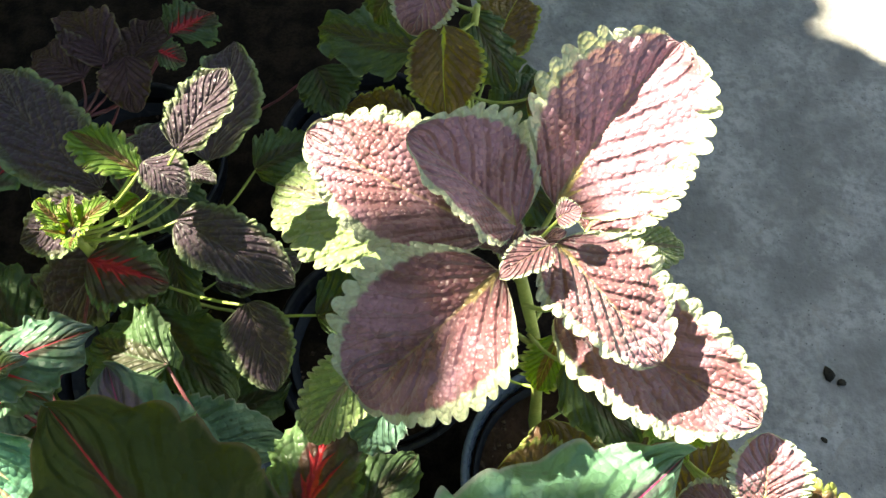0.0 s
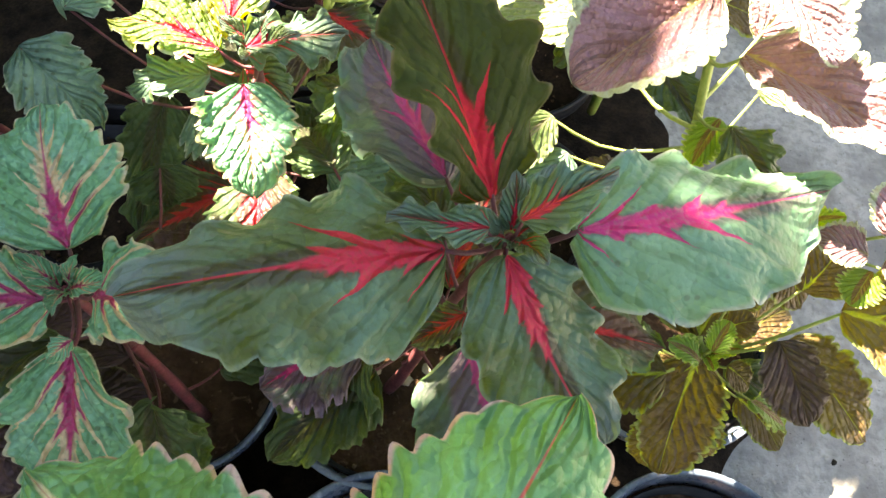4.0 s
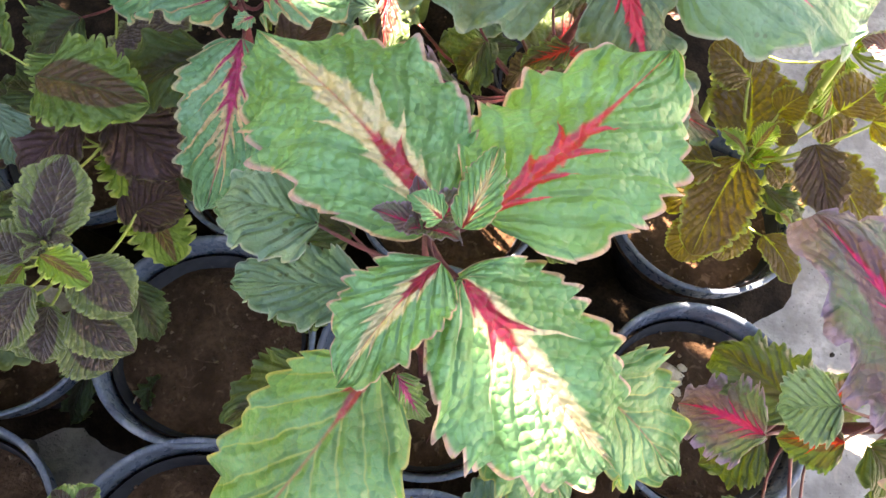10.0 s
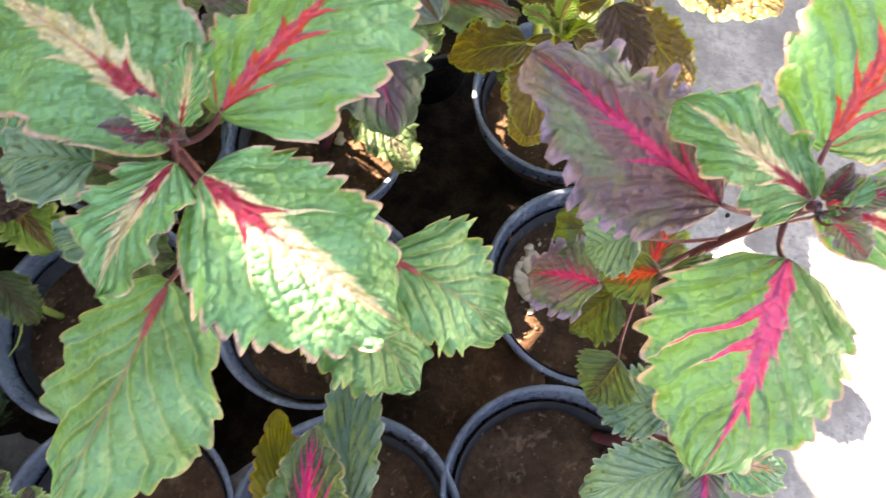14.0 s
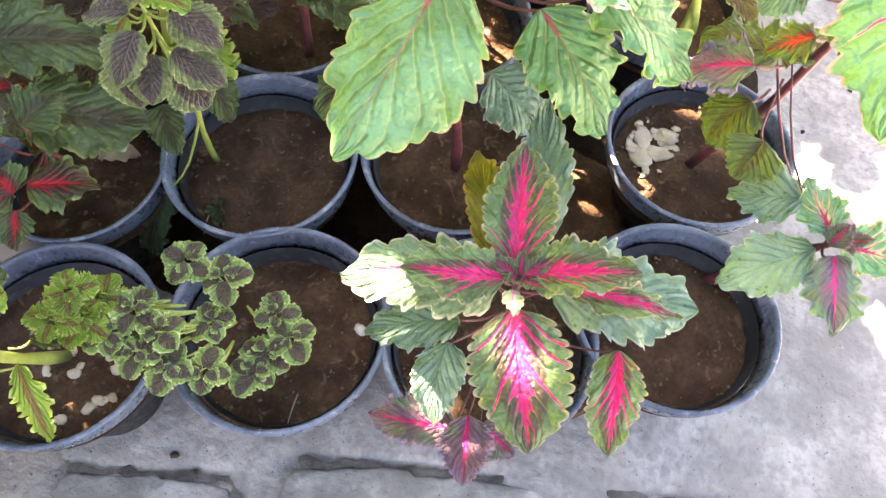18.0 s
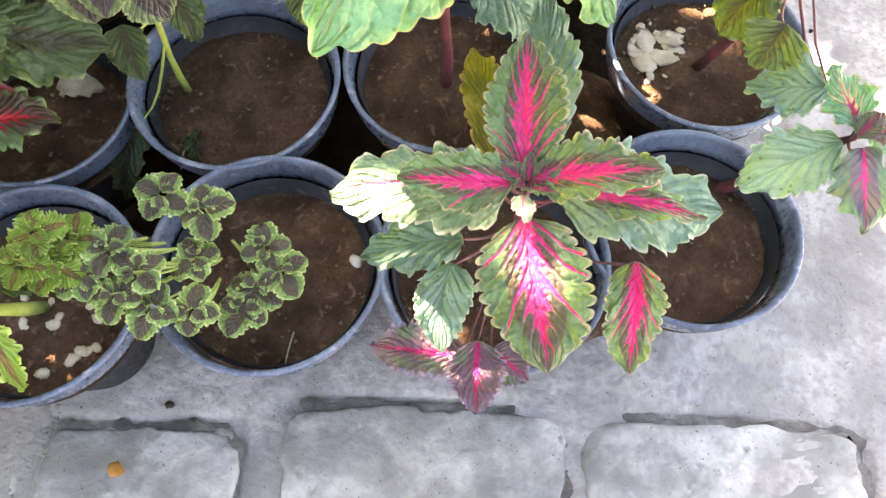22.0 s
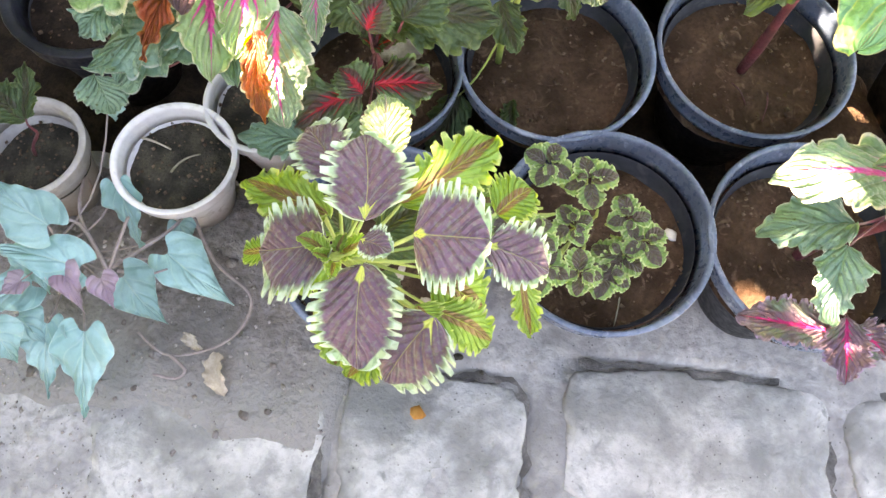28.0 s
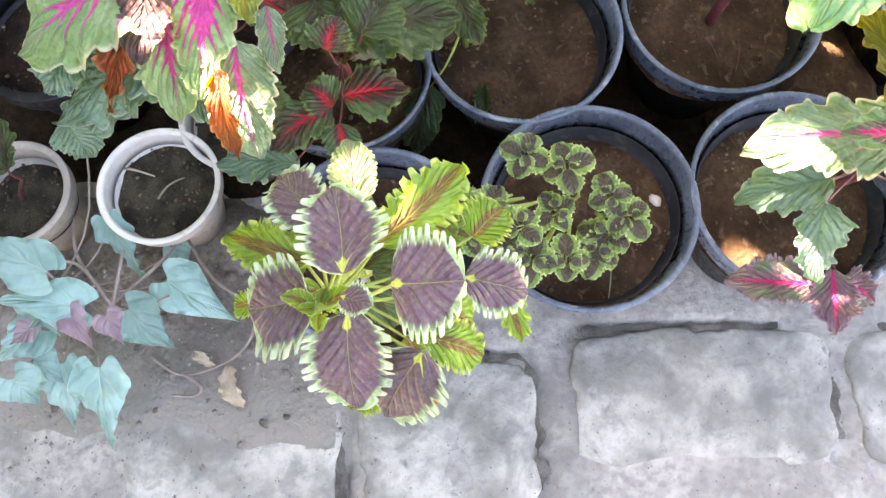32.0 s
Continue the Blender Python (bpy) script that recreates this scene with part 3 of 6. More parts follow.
PUCKER = {"ovate": 0.014, "broad": 0.013, "jagged": 0.018, "wavy": 0.013, "crimped": 0.017, "fringed": 0.008, "plumed": 0.018, "small": 0.02, "arrow": 0.01}
SHAPE_OF = {"rose": "broad", "paleback": "broad", "dusk": "ovate", "limerim": "ovate", "crimson": "wavy", "magenta": "wavy", "cream": "jagged", "hotpink": "crimped", "mustard": "crimped", "olive": "crimped", "amber": "jagged", "rosy": "jagged", "sunpale": "jagged", "plum": "plumed", "rimmed": "fringed", "lime": "fringed",
            "tiny": "small", "bronze": "broad", "wine": "ovate", "teal": "jagged", "shade": "jagged", "vine": "arrow", "blush": "jagged", "ember": "jagged",
            "fuchsia": "jagged", "rust": "jagged", "violet": "wavy", "umber": "wavy", "mint": "jagged", "pinkvine": "arrow", "ruby": "jagged", "meadow": "jagged"}


def blade(length, width, shape, fold, arch, curl, ruffle, quilt, rows, cols, seed, veins=7.0, slope=0.45):
    """Verts, faces and coordinates of a leaf from the origin along +x, face up: folded along the midrib, arched, toothed, with tissue puffed up between its sunken veins."""
    low, high, teeth, depth, kind = SHAPES[shape]
    rnd = np.random.RandomState(seed)
    u = np.linspace(0, 1, rows)[:, None] * np.ones((1, cols))
    line = np.linspace(-1, 1, cols)
    line = np.sign(line) * (1 - (1 - np.abs(line)) ** 1.35)
    v = np.ones((rows, 1)) * line[None, :]
    a = np.abs(v)
    prof = (u + 1e-5) ** low * (1 - u + 1e-5) ** high
    if shape == "arrow":
        prof = (1 - u) ** 1.25 * (0.60 + 1.1 * np.clip(u / 0.22, 0, 1) ** 0.6)
    prof = np.maximum(prof / prof.max(), 0.012)
    # the two halves differ, and the outline bulges unevenly
    prof = prof * (1 + 0.07 * rnd.uniform(-1, 1) * np.sign(v) + 0.05 * np.sin(6.3 * u + rnd.uniform(0, 6.3) + np.sign(v)))
    tooth = np.zeros_like(u)
    if teeth:
        sizes = rnd.uniform(0.25, 1.35, (2, teeth + 3)) if kind == "saw" else rnd.uniform(0.75, 1.2, (2, teeth + 3))
        side = (v > 0).astype(int)
        ph = u ** 0.92 * teeth + np.where(v > 0, 0.0, 0.45) + (0.35 if kind == "saw" else 0.15) * np.sin(5 * u + seed + side)
        ph = np.clip(ph, 0, teeth + 1.999)
        f = ph - np.floor(ph)
        size = sizes[side, np.floor(ph).astype(int)]
        if kind == "scallop":
            tooth = np.clip(1 - np.abs(2 * f - 1) ** 2.4, 0, 1) ** 0.6 * size
        elif kind == "saw":
            tooth = np.where(f < 0.66, np.sin(f / 0.66 * np.pi / 2) ** 1.3, np.cos((f - 0.66) / 0.34 * np.pi / 2)) * size
        else:
            tooth = np.clip(np.sin(np.pi * f) * 2.4 - 0.6, 0, 1) * size
    inner = 0.80 if kind == "finger" else 0.72
    reach = np.clip((a - inner) / (1 - inner), 0, 1)
    half = width / 2 * prof * (1 - depth * 0.5 + depth * tooth * reach * np.clip(6 * u, 0.2, 1))
    y = v * half
    x = u * length + reach * depth * tooth * width * (0.20 if kind == "saw" else 0.05)
    if shape == "arrow":
        lobe = np.clip(1 - u / 0.22, 0, 1) * a ** 1.5
        x = x - lobe * width * 0.30 * np.sin(np.clip(a, 0, 1) * 2.3)
        y = y * (1 - 0.25 * np.clip(1 - u / 0.22, 0, 1) * (1 - a))
    z = np.abs(y) * math.tan(radians(fold)) - curl * (a ** 2) * width * 0.18
    lateral = (u - slope * a ** 0.85) * veins
    body = np.clip(a * 6, 0, 1) * (1 - reach * 0.55) * np.clip(prof * 1.6, 0, 1)
    z = z + quilt * (0.62 + 0.38 * np.sin(11 * u + 5 * v + seed)) * np.abs(np.sin(np.pi * lateral)) ** 0.75 * body
    z = z + 0.30 * quilt * np.sin(a * 15 + 3 * lateral + seed) * np.abs(np.sin(np.pi * lateral)) * body
    z = z - 0.4 * quilt * np.exp(-((a / 0.07) ** 2))
    z = z + reach * tooth * width * (0.022 if kind in ("scallop", "finger") else 0.008)
    z = z + ruffle * reach * np.sin(2 * np.pi * (u * 4.2 + 0.3 * np.sign(v)) + seed) + ruffle * 1.1 * a * np.sin(2 * np.pi * u * 1.3 + seed * 1.7 + v)
    z = z + arch * length * (1 - (2 * u - 1) ** 2)
    y = y + 0.045 * length * np.sin(np.pi * u) * rnd.uniform(-1, 1)
    verts = np.stack([x, y, z], -1).reshape(-1, 3)
    uv = np.stack([u, v * 0.5 + 0.5], -1).reshape(-1, 2)
    faces = [(i * cols + j, (i + 1) * cols + j, (i + 1) * cols + j + 1, i * cols + j + 1) for i in range(rows - 1) for j in range(cols - 1)]
    return verts, faces, uv


leaf_count = 0


def leaf(plant, kind, base, tip, width, fold=14.0, arch=0.05, twist=0.0, curl=0.5, ruffle=None, rows=None, cols=None, label=""):
    """One leaf of a plant, from its stalk's end to its tip, and the stalk that ties it to the plant's stem."""
    global leaf_count
    leaf_count += 1
    base, tip = Vector(base), Vector(tip)
    if "stem_top" in plant and 0.006 < (Vector(plant["stem_top"]) - base).length < 0.075 and (tip - base).length > 0.05:
        base = base.lerp(Vector(plant["stem_top"]), 0.2)
    way = tip - base
    length = way.length
    rows = rows or (120 if length > 0.055 else 84 if length > 0.03 else 44)
    cols = cols or (31 if length > 0.055 else 21 if length > 0.03 else 13)
    ruffle = RUFFLE[SHAPE_OF[kind]] * min(1.0, length / 0.08) if ruffle is None else ruffle
    x = way.normalized()
    side = Vector((0, 0, 1)).cross(x)
    side = side.normalized() if side.length > 1e-3 else Vector((0, 1, 0))
    up = x.cross(side)
    turn = Matrix((x, side, up)).transposed() @ Matrix.Rotation(radians(twist), 3, "X")
    verts, faces, uv = blade(length, width, SHAPE_OF[kind], fold, arch, curl, ruffle, PUCKER[SHAPE_OF[kind]] * width, rows, cols, leaf_count, LEAF[kind]["veins"], LEAF[kind]["slope"])
    world = verts @ np.array(turn).T + np.array(base)
    ob = link("leaf", world, faces, LEAF[kind], plant, label, uvs=uv)
    foot = Vector(plant["stem_top"]) if "stem_top" in plant else None
    if foot is not None and (base - foot).length > 0.006:
        # the stalk leaves the stem somewhat below the leaf
        low = Vector(plant["stem_foot"])
        f = min(1.0, max(0.25, (base.z - 0.015 - low.z) / max(0.02, foot.z - low.z)))
        a = low.lerp(foot, f)
        thick = 0.0009 + 0.010 * min(width, 0.1)
        gap = (base - a).length
        p = bend(a, base + x * 0.002, -0.008 if gap < 0.07 else -0.22 * gap, 6)
        tv, tf = tube(p, [thick * 1.1, thick, thick * 0.9, thick * 0.85, thick * 0.8, thick * 0.6], 6)
        link("petiole", tv, tf, STEMS[plant["stalk"]], ob)
    return ob


def crown(plant, kind, count, size, spin=0.3, rise=0.5):
    """Young leaves that stand round the growing tip of a stem."""
    top = Vector(plant["stem_top"])
    for k in range(count):
        a = spin + k * (1.5708 if count <= 4 else 2.4) + chance.uniform(-0.25, 0.25)
        d = size * (1 - 0.10 * k) * chance.uniform(0.9, 1.1)
        up = rise + 0.15 * k
        out = Vector((math.cos(a), math.sin(a), up)).normalized()
        leaf(plant, kind, top + Vector((math.cos(a), math.sin(a), 0)) * 0.003, top + out * d, d * 0.5, fold=26, arch=0.06, ruffle=0.001, rows=26, cols=11)


def undergrowth(plant, kinds, count, spread, size):
    """Older leaves lower down along a stem."""
    low, top = Vector(plant["stem_foot"]), Vector(plant["stem_top"])
    for k in range(count):
        f = 0.30 + 0.5 * k / max(1, count - 1)
        a = 0.6 + 2.4 * k + chance.uniform(-0.3, 0.3)
        p = low.lerp(top, f)
        out = Vector((math.cos(a), math.sin(a), 0))
        d = size * chance.uniform(0.8, 1.2)
        b = p + out * spread * chance.uniform(0.35, 0.7)
        leaf(plant, kinds[k % len(kinds)], b, b + out * d + Vector((0, 0, chance.uniform(-0.35, 0.0) * d)), d * chance.uniform(0.6, 0.75), rows=40, cols=13)


STEMS = {"wine": STEM, "lime": LIMESTEM, "vine": VINESTEM}


def plant(name, foot, top, stalk, label, category="coleus", thick=0.006):
    ob = empty(name, foot, label, category, "potted coleus plants" if category == "coleus" else "")
    ob["stem_foot"], ob["stem_top"], ob["stalk"] = list(foot), list(top), stalk
    a, b = Vector((foot[0], foot[1], foot[2] - (0.03 if foot[2] > 0.1 else 0.0))), Vector(top)
    pts = []
    for k in range(9):
        f = k / 8
        pts.append(a.lerp(b, f) + Vector((math.sin(f * 5 + a.x * 40), math.cos(f * 4 + a.y * 30), 0)) * 0.006 * math.sin(math.pi * f))
    v, f = tube(pts, [thick * (1.0 - 0.6 * k / 8) * (1.15 if k % 2 else 0.95) for k in range(9)], 8)
    link("stem", v, f, STEMS[stalk], ob)
    return ob


# ---------------------------------------------------------------- ground
def sheet(name, x0, x1, y0, y1, step, height, material, label, category):
    nx, ny = int((x1 - x0) / step) + 1, int((y1 - y0) / step) + 1
    verts = [(x0 + (x1 - x0) * i / (nx - 1), y0 + (y1 - y0) * j / (ny - 1), 0.0) for j in range(ny) for i in range(nx)]
    verts = [(x, y, height(x, y)) for x, y, _ in verts]
    faces = [(j * nx + i, j * nx + i + 1, (j + 1) * nx + i + 1, (j + 1) * nx + i) for j in range(ny - 1) for i in range(nx - 1)]
    return tagged(link(name, verts, faces, material), label, category, kind="structure")


# worn blocks along the bed's edge: place, size, turn
BLOCKS = ((-0.065, -0.612, 0.285, 0.145, 6), (-0.35, -0.682, 0.195, 0.165, 8), (-0.585, -0.745, 0.24, 0.15, 8), (0.245, -0.585, 0.285, 0.145, 5))


def rough_ground(x, y):
    rim = max(abs(x), abs(y))
    z = -0.021 * max(0.0, rim - 3.5) / 0.5 + 0.004 * noise.noise((x * 6, y * 6, 0.3)) + 0.002 * noise.noise((x * 25, y * 25, 1.3))
    if -1.0 < y < -0.45 and abs(x) < 1.0:
        z += 0.0012 * noise.noise((x * 80, y * 80, 5.0))
        for bx, by, bw, bh, bt in BLOCKS:
            c, d = math.cos(radians(bt)), math.sin(radians(bt))
            lx, ly = (x - bx) * c + (y - by) * d, -(x - bx) * d + (y - by) * c
            off = max(abs(lx) - bw / 2, abs(ly) - bh / 2)
            if ly < bh / 2 - 0.015 and lx < bw / 2 - 0.012:
                continue
            worn = 0.5 + 0.9 * noise.noise((x * 7, y * 7, 8.0))
            wide = 0.011 if lx > bw / 2 - 0.012 else 0.007
            z -= 0.02 * max(0.0, min(1.2, worn)) * math.exp(-(((off - 0.004) / wide) ** 2))
    return z


def spaced(lo, hi, a, b, coarse, fine):
    """Steps from lo to hi that are fine between a and b."""
    out, v = [], lo
    while v < hi:
        out.append(v)
        v += fine if a <= v < b else coarse
    return out + [hi]


gx, gy = spaced(-4.0, 4.0, -0.95, 0.5, 0.08, 0.007), spaced(-4.0, 4.0, -0.88, -0.46, 0.08, 0.007)
gverts = [(x, y, rough_ground(x, y)) for y in gy for x in gx]
gfaces = [(j * len(gx) + i, j * len(gx) + i + 1, (j + 1) * len(gx) + i + 1, (j + 1) * len(gx) + i) for j in range(len(gy) - 1) for i in range(len(gx) - 1)]
tagged(link("ground", gverts, gfaces, CONCRETE), "worn grey concrete ground with dust and stains", "ground", kind="structure")


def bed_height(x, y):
    """Earth under the pots, shade in its colour; its edges dive under the concrete."""
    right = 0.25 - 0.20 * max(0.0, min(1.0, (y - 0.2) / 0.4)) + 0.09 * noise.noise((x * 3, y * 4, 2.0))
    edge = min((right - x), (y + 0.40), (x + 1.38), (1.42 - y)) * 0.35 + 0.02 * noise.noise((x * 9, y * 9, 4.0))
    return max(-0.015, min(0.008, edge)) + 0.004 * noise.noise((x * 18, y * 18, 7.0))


sheet("planting_bed", -1.8, 0.35, -0.6, 1.8, 0.02, bed_height, BEDSOIL, "earth of the planting bed, shade put into its colour", "soil")


def heap_height(x, y):
    """Loose brown soil spilt between the pots."""
    d = math.hypot((x - 0.045) / 0.12, (y + 0.27) / 0.20)
    return 0.085 * max(0.0, 1 - d * d) - 0.006 + 0.012 * noise.noise((x * 22, y * 22, 3.0)) + 0.004 * noise.noise((x * 75, y * 75, 6.0))


sheet("soil_heap", -0.075, 0.165, -0.47, -0.07, 0.008, heap_height, SOIL, "loose brown soil spilt between the pots", "soil")


def bare_height(x, y):
    edge = min((-0.47 - x), (x + 1.4), (y + 0.71), (-0.43 - y)) * 0.4 + 0.012 * noise.noise((x * 7, y * 7, 4.0))
    return max(-0.012, min(0.009, edge)) + 0.005 * noise.noise((x * 22, y * 22, 9.0)) + 0.002 * noise.noise((x * 70, y * 70, 9.0))


sheet("bare_earth", -1.5, -0.4, -0.80, -0.28, 0.012, bare_height, EARTH, "bare crumbly grey-brown earth by the vine", "soil")
# unseen dark wall across from the bed, added to hold back front light
wv = [(x, y, z) for z in (-0.02, 0.8) for y in (-2.35, -2.2) for x in (-3.2, 3.2)]
tagged(link("wall_south", wv, [(0, 1, 5, 4), (2, 6, 7, 3), (0, 4, 6, 2), (1, 3, 7, 5), (4, 5, 7, 6), (0, 2, 3, 1)], plain_material("dark_wall", (0.035, 0.03, 0.027), (0.06, 0.052, 0.047), 3, 0.9, 0.4, 0.003), smooth=False), "added unseen dark wall that cuts sky light from the front", "wall", kind="structure")
far = 60.0
fv = [(-far, -far, -0.02), (far, -far, -0.02), (far, far, -0.02), (-far, far, -0.02)]
tagged(link("outer_ground", fv, [(0, 1, 2, 3)], CONCRETE, smooth=False), "grey ground that reaches the distance", "ground", kind="structure")


def slab(name, x, y, sx, sy, z, turn, seed, label):
    """A worn block with rounded corners and a broken top, let into the ground."""
    rnd = random.Random(seed)
    n, rings, verts, faces = 64, [(1.0, -2.5), (1.0, -0.5), (0.99, 0.4), (0.965, 0.9), (0.90, 1.0), (0.80, 1.06), (0.5, 1.02), (0.2, 1.05)], [], []
    for s, h in rings:
        for k in range(n):
            a = 2 * math.pi * k / n
            c, d = math.cos(a), math.sin(a)
            q = (abs(c) ** 9 + abs(d) ** 9) ** (-1 / 9)
            inset = (1 - s) * min(sx, sy)
            px, py = c * q * (sx / 2 - inset * 0.5 if s > 0.9 else sx / 2 * s), d * q * (sy / 2 - inset * 0.5 if s > 0.9 else sy / 2 * s)
            w = 0.013 * noise.noise((px * 14 + seed, py * 14, 0.0)) + 0.005 * noise.noise((px * 60 + seed, py * 60, 0.0))
            verts.append((px + w, py + w, z * h + 0.005 * noise.noise((px * 16 + seed, py * 16, 2.0)) + 0.002 * noise.noise((px * 60 + seed, py * 60, 2.0))))
    for i in range(len(rings) - 1):
        for k in range(n):
            faces.append((i * n + k, i * n + (k + 1) % n, (i + 1) * n + (k + 1) % n, (i + 1) * n + k))
    faces.append(tuple((len(rings) - 1) * n + k for k in range(n)))
    ob = link(name, verts, faces, BLOCK)
    ob.matrix_world = pose(x, y, 0, 0, 0, turn)
    return tagged(ob, label, "paving block", "blocks along the bed's edge", "structure")


# ---------------------------------------------------------------- pots
def pot(x, y, r=0.105, h=0.17, material=POT, label="dusty black plastic nursery pot filled with brown soil", soil=SOIL, fill=0.022, seed=0, turn=0.0, lean=(0, 0), lip=0.055):
    ob = empty("flower_pot", (x, y, 0.0), label, "pot", "nursery pots")
    body = [(r * 0.52, 0.002), (r * 0.54, 0.0), (r * 0.735, h * 0.5), (r * 0.885, h * 0.84), (r * 0.88, h * 0.86), (r * 0.87, h * 0.86), (r * 0.72, h * 0.5), (r * 0.51, 0.006), (r * 0.02, 0.006)]
    rim = [(r * 0.905, h * 0.83), (r * 0.955, h * 0.835), (r * 0.962, h * 0.86), (r * 0.968, h * 0.965), (r * 0.985, h * 0.975), (r * 0.998, h * 0.982), (r, h * 0.992), (r * 0.992, h * 0.999), (r * 0.975, h),
           (r * (1 - lip * 0.7), h * 0.999), (r * (1 - lip), h * 0.988), (r * (0.993 - lip), h * 0.96), (r * (0.98 - lip), h * 0.9), (r * (0.95 - lip), h * 0.82), (r * 0.905, h * 0.83)]
    v, f = lathe(body, 56, 0.006)
    # walls take the darkened copy, so shade below the rim is coloured in
    link_local("body", v, f, POT_SHADED if material is POT else material, ob)
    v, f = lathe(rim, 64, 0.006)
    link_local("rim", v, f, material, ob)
    n, m, verts, faces = 40, 12, [], []
    rs = r * (0.965 - lip)
    zs = h - fill - 0.004
    for i in range(m + 1):
        for k in range(n):
            a, q = 2 * math.pi * k / n, rs * i / m
            px, py = q * math.cos(a), q * math.sin(a)
            z = zs + 0.005 * noise.noise((px * 30 + seed * 3.1, py * 30, seed)) + 0.0025 * noise.noise((px * 95, py * 95 + seed, 1.0)) - 0.004 * (i / m) ** 6
            verts.append((px, py, z))
    for i in range(m):
        for k in range(n):
            j = (k + 1) % n
            faces.append((i * n + k, i * n + j, (i + 1) * n + j, (i + 1) * n + k))
    link_local("soil", verts, faces, soil, ob)
    # clods, grit and bits of root on the soil, too many to count
    rnd = random.Random(seed + 5)
    cv, cf = [], []
    for _ in range(110):
        a, q = rnd.uniform(0, 6.283), rs * 0.96 * math.sqrt(rnd.random())
        s = rnd.choice((0.0008, 0.0012, 0.0018, 0.0028))
        c = Vector((q * math.cos(a), q * math.sin(a), zs + 0.001))
        o = len(cv)
        for d in ((1, 0, 0), (-1, 0, 0), (0, 1, 0), (0, -1, 0), (0, 0, 1), (0, 0, -1)):
            cv.append(c + Vector(d) * s * rnd.uniform(0.6, 1.3))
        cf += [(o + i, o + j, o + k) for i, j, k in ((0, 2, 4), (2, 1, 4), (1, 3, 4), (3, 0, 4), (2, 0, 5), (1, 2, 5), (3, 1, 5), (0, 3, 5))]
    tagged(link_local("grit", cv, cf, CLOD, ob), kind="stuff")
    ob.matrix_world = pose(x, y, 0, lean[0], lean[1], turn)
    return ob


def link_local(name, verts, faces, material, parent, label=""):
    ob = link(name, verts, faces, material, None, label)
    ob.parent = parent
    return ob


BLACK = "dusty black plastic nursery pot filled with brown soil"
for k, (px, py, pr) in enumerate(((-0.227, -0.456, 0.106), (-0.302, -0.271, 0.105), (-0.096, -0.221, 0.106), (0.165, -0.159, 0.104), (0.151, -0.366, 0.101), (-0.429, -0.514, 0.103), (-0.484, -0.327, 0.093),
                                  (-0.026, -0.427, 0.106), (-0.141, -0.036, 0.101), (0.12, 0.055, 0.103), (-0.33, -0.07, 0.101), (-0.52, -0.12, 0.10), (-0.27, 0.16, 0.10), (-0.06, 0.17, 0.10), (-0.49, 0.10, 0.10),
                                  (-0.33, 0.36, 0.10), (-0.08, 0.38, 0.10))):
    # back pots take darkened plastic and earth, their deep shade put into colour
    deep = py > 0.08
    pot(px, py, pr, 0.17, POT_SHADED if deep else POT, "black nursery pot, deep shade put into its colour" if deep else BLACK, BEDSOIL if deep else SOIL, 0.036, k + 1, 37 * k)
pot(-0.671, -0.451, 0.0655, 0.12, WHITEPOT, "small white plastic pot with dark compost", DARKSOIL, 0.02, 31, lip=0.10)
pot(-0.60, -0.365, 0.064, 0.12, WHITEPOT, "small white plastic pot behind another one", DARKSOIL, 0.02, 32, lip=0.10)
pot(-0.823, -0.472, 0.060, 0.12, GREYPOT, "grey clay pot with a thick rim", DARKSOIL, 0.03, 33, lip=0.13)
# this pot's deep shade is put into its plastic and soil colours too
pot(-0.80, -0.30, 0.09, 0.17, POT_SHADED, "black nursery pot, deep shade put into its colour", BEDSOIL, 0.03, 34, lip=0.13)


rose_coleus = plant("coleus_plant", (0.10, 0.08, 0.13), (0.03, 0.118, 0.55), "lime", "tall coleus with dusty rose leaves and pale scalloped edges")
leaf(rose_coleus, "rose", (0.052, 0.145, 0.55), (0.102, 0.208, 0.575), 0.067, fold=32, curl=0.0, twist=16)
leaf(rose_coleus, "rose", (0.030, 0.129, 0.56), (-0.015, 0.155, 0.585), 0.057, fold=26, curl=0.0, twist=14)
leaf(rose_coleus, "rose", (0.020, 0.139, 0.53), (-0.064, 0.178, 0.545), 0.06, fold=16, curl=0.1, twist=-6)
leaf(rose_coleus, "paleback", (-0.009, 0.162, 0.45), (-0.110, 0.216, 0.415), 0.071)
leaf(rose_coleus, "rose", (0.022, 0.108, 0.55), (-0.038, 0.064, 0.51), 0.07, fold=30, curl=0.0, twist=-10)
leaf(rose_coleus, "rose", (0.050, 0.120, 0.56), (0.086, 0.071, 0.555), 0.054, fold=10, curl=0.2, twist=-14)
leaf(rose_coleus, "rose", (0.061, 0.105, 0.5), (0.137, 0.053, 0.52), 0.062, fold=22, curl=0.1)
leaf(rose_coleus, "rose", (0.041, 0.112, 0.575), (0.021, 0.097, 0.58), 0.015, fold=20)
leaf(rose_coleus, "rose", (0.044, 0.123, 0.575), (0.053, 0.125, 0.58), 0.012, label="young red leaf", fold=20)
leaf(rose_coleus, "rose", (0.079, 0.165, 0.47), (0.140, 0.231, 0.47), 0.060, fold=20)
leaf(rose_coleus, "paleback", (0.107, 0.180, 0.4), (0.163, 0.189, 0.38), 0.034)
leaf(rose_coleus, "paleback", (-0.042, 0.100, 0.43), (-0.078, 0.055, 0.4), 0.039)
leaf(rose_coleus, "teal", (-0.027, 0.080, 0.42), (-0.049, 0.050, 0.4), 0.036)
leaf(rose_coleus, "lime", (0.063, 0.107, 0.45), (0.053, 0.082, 0.43), 0.025)
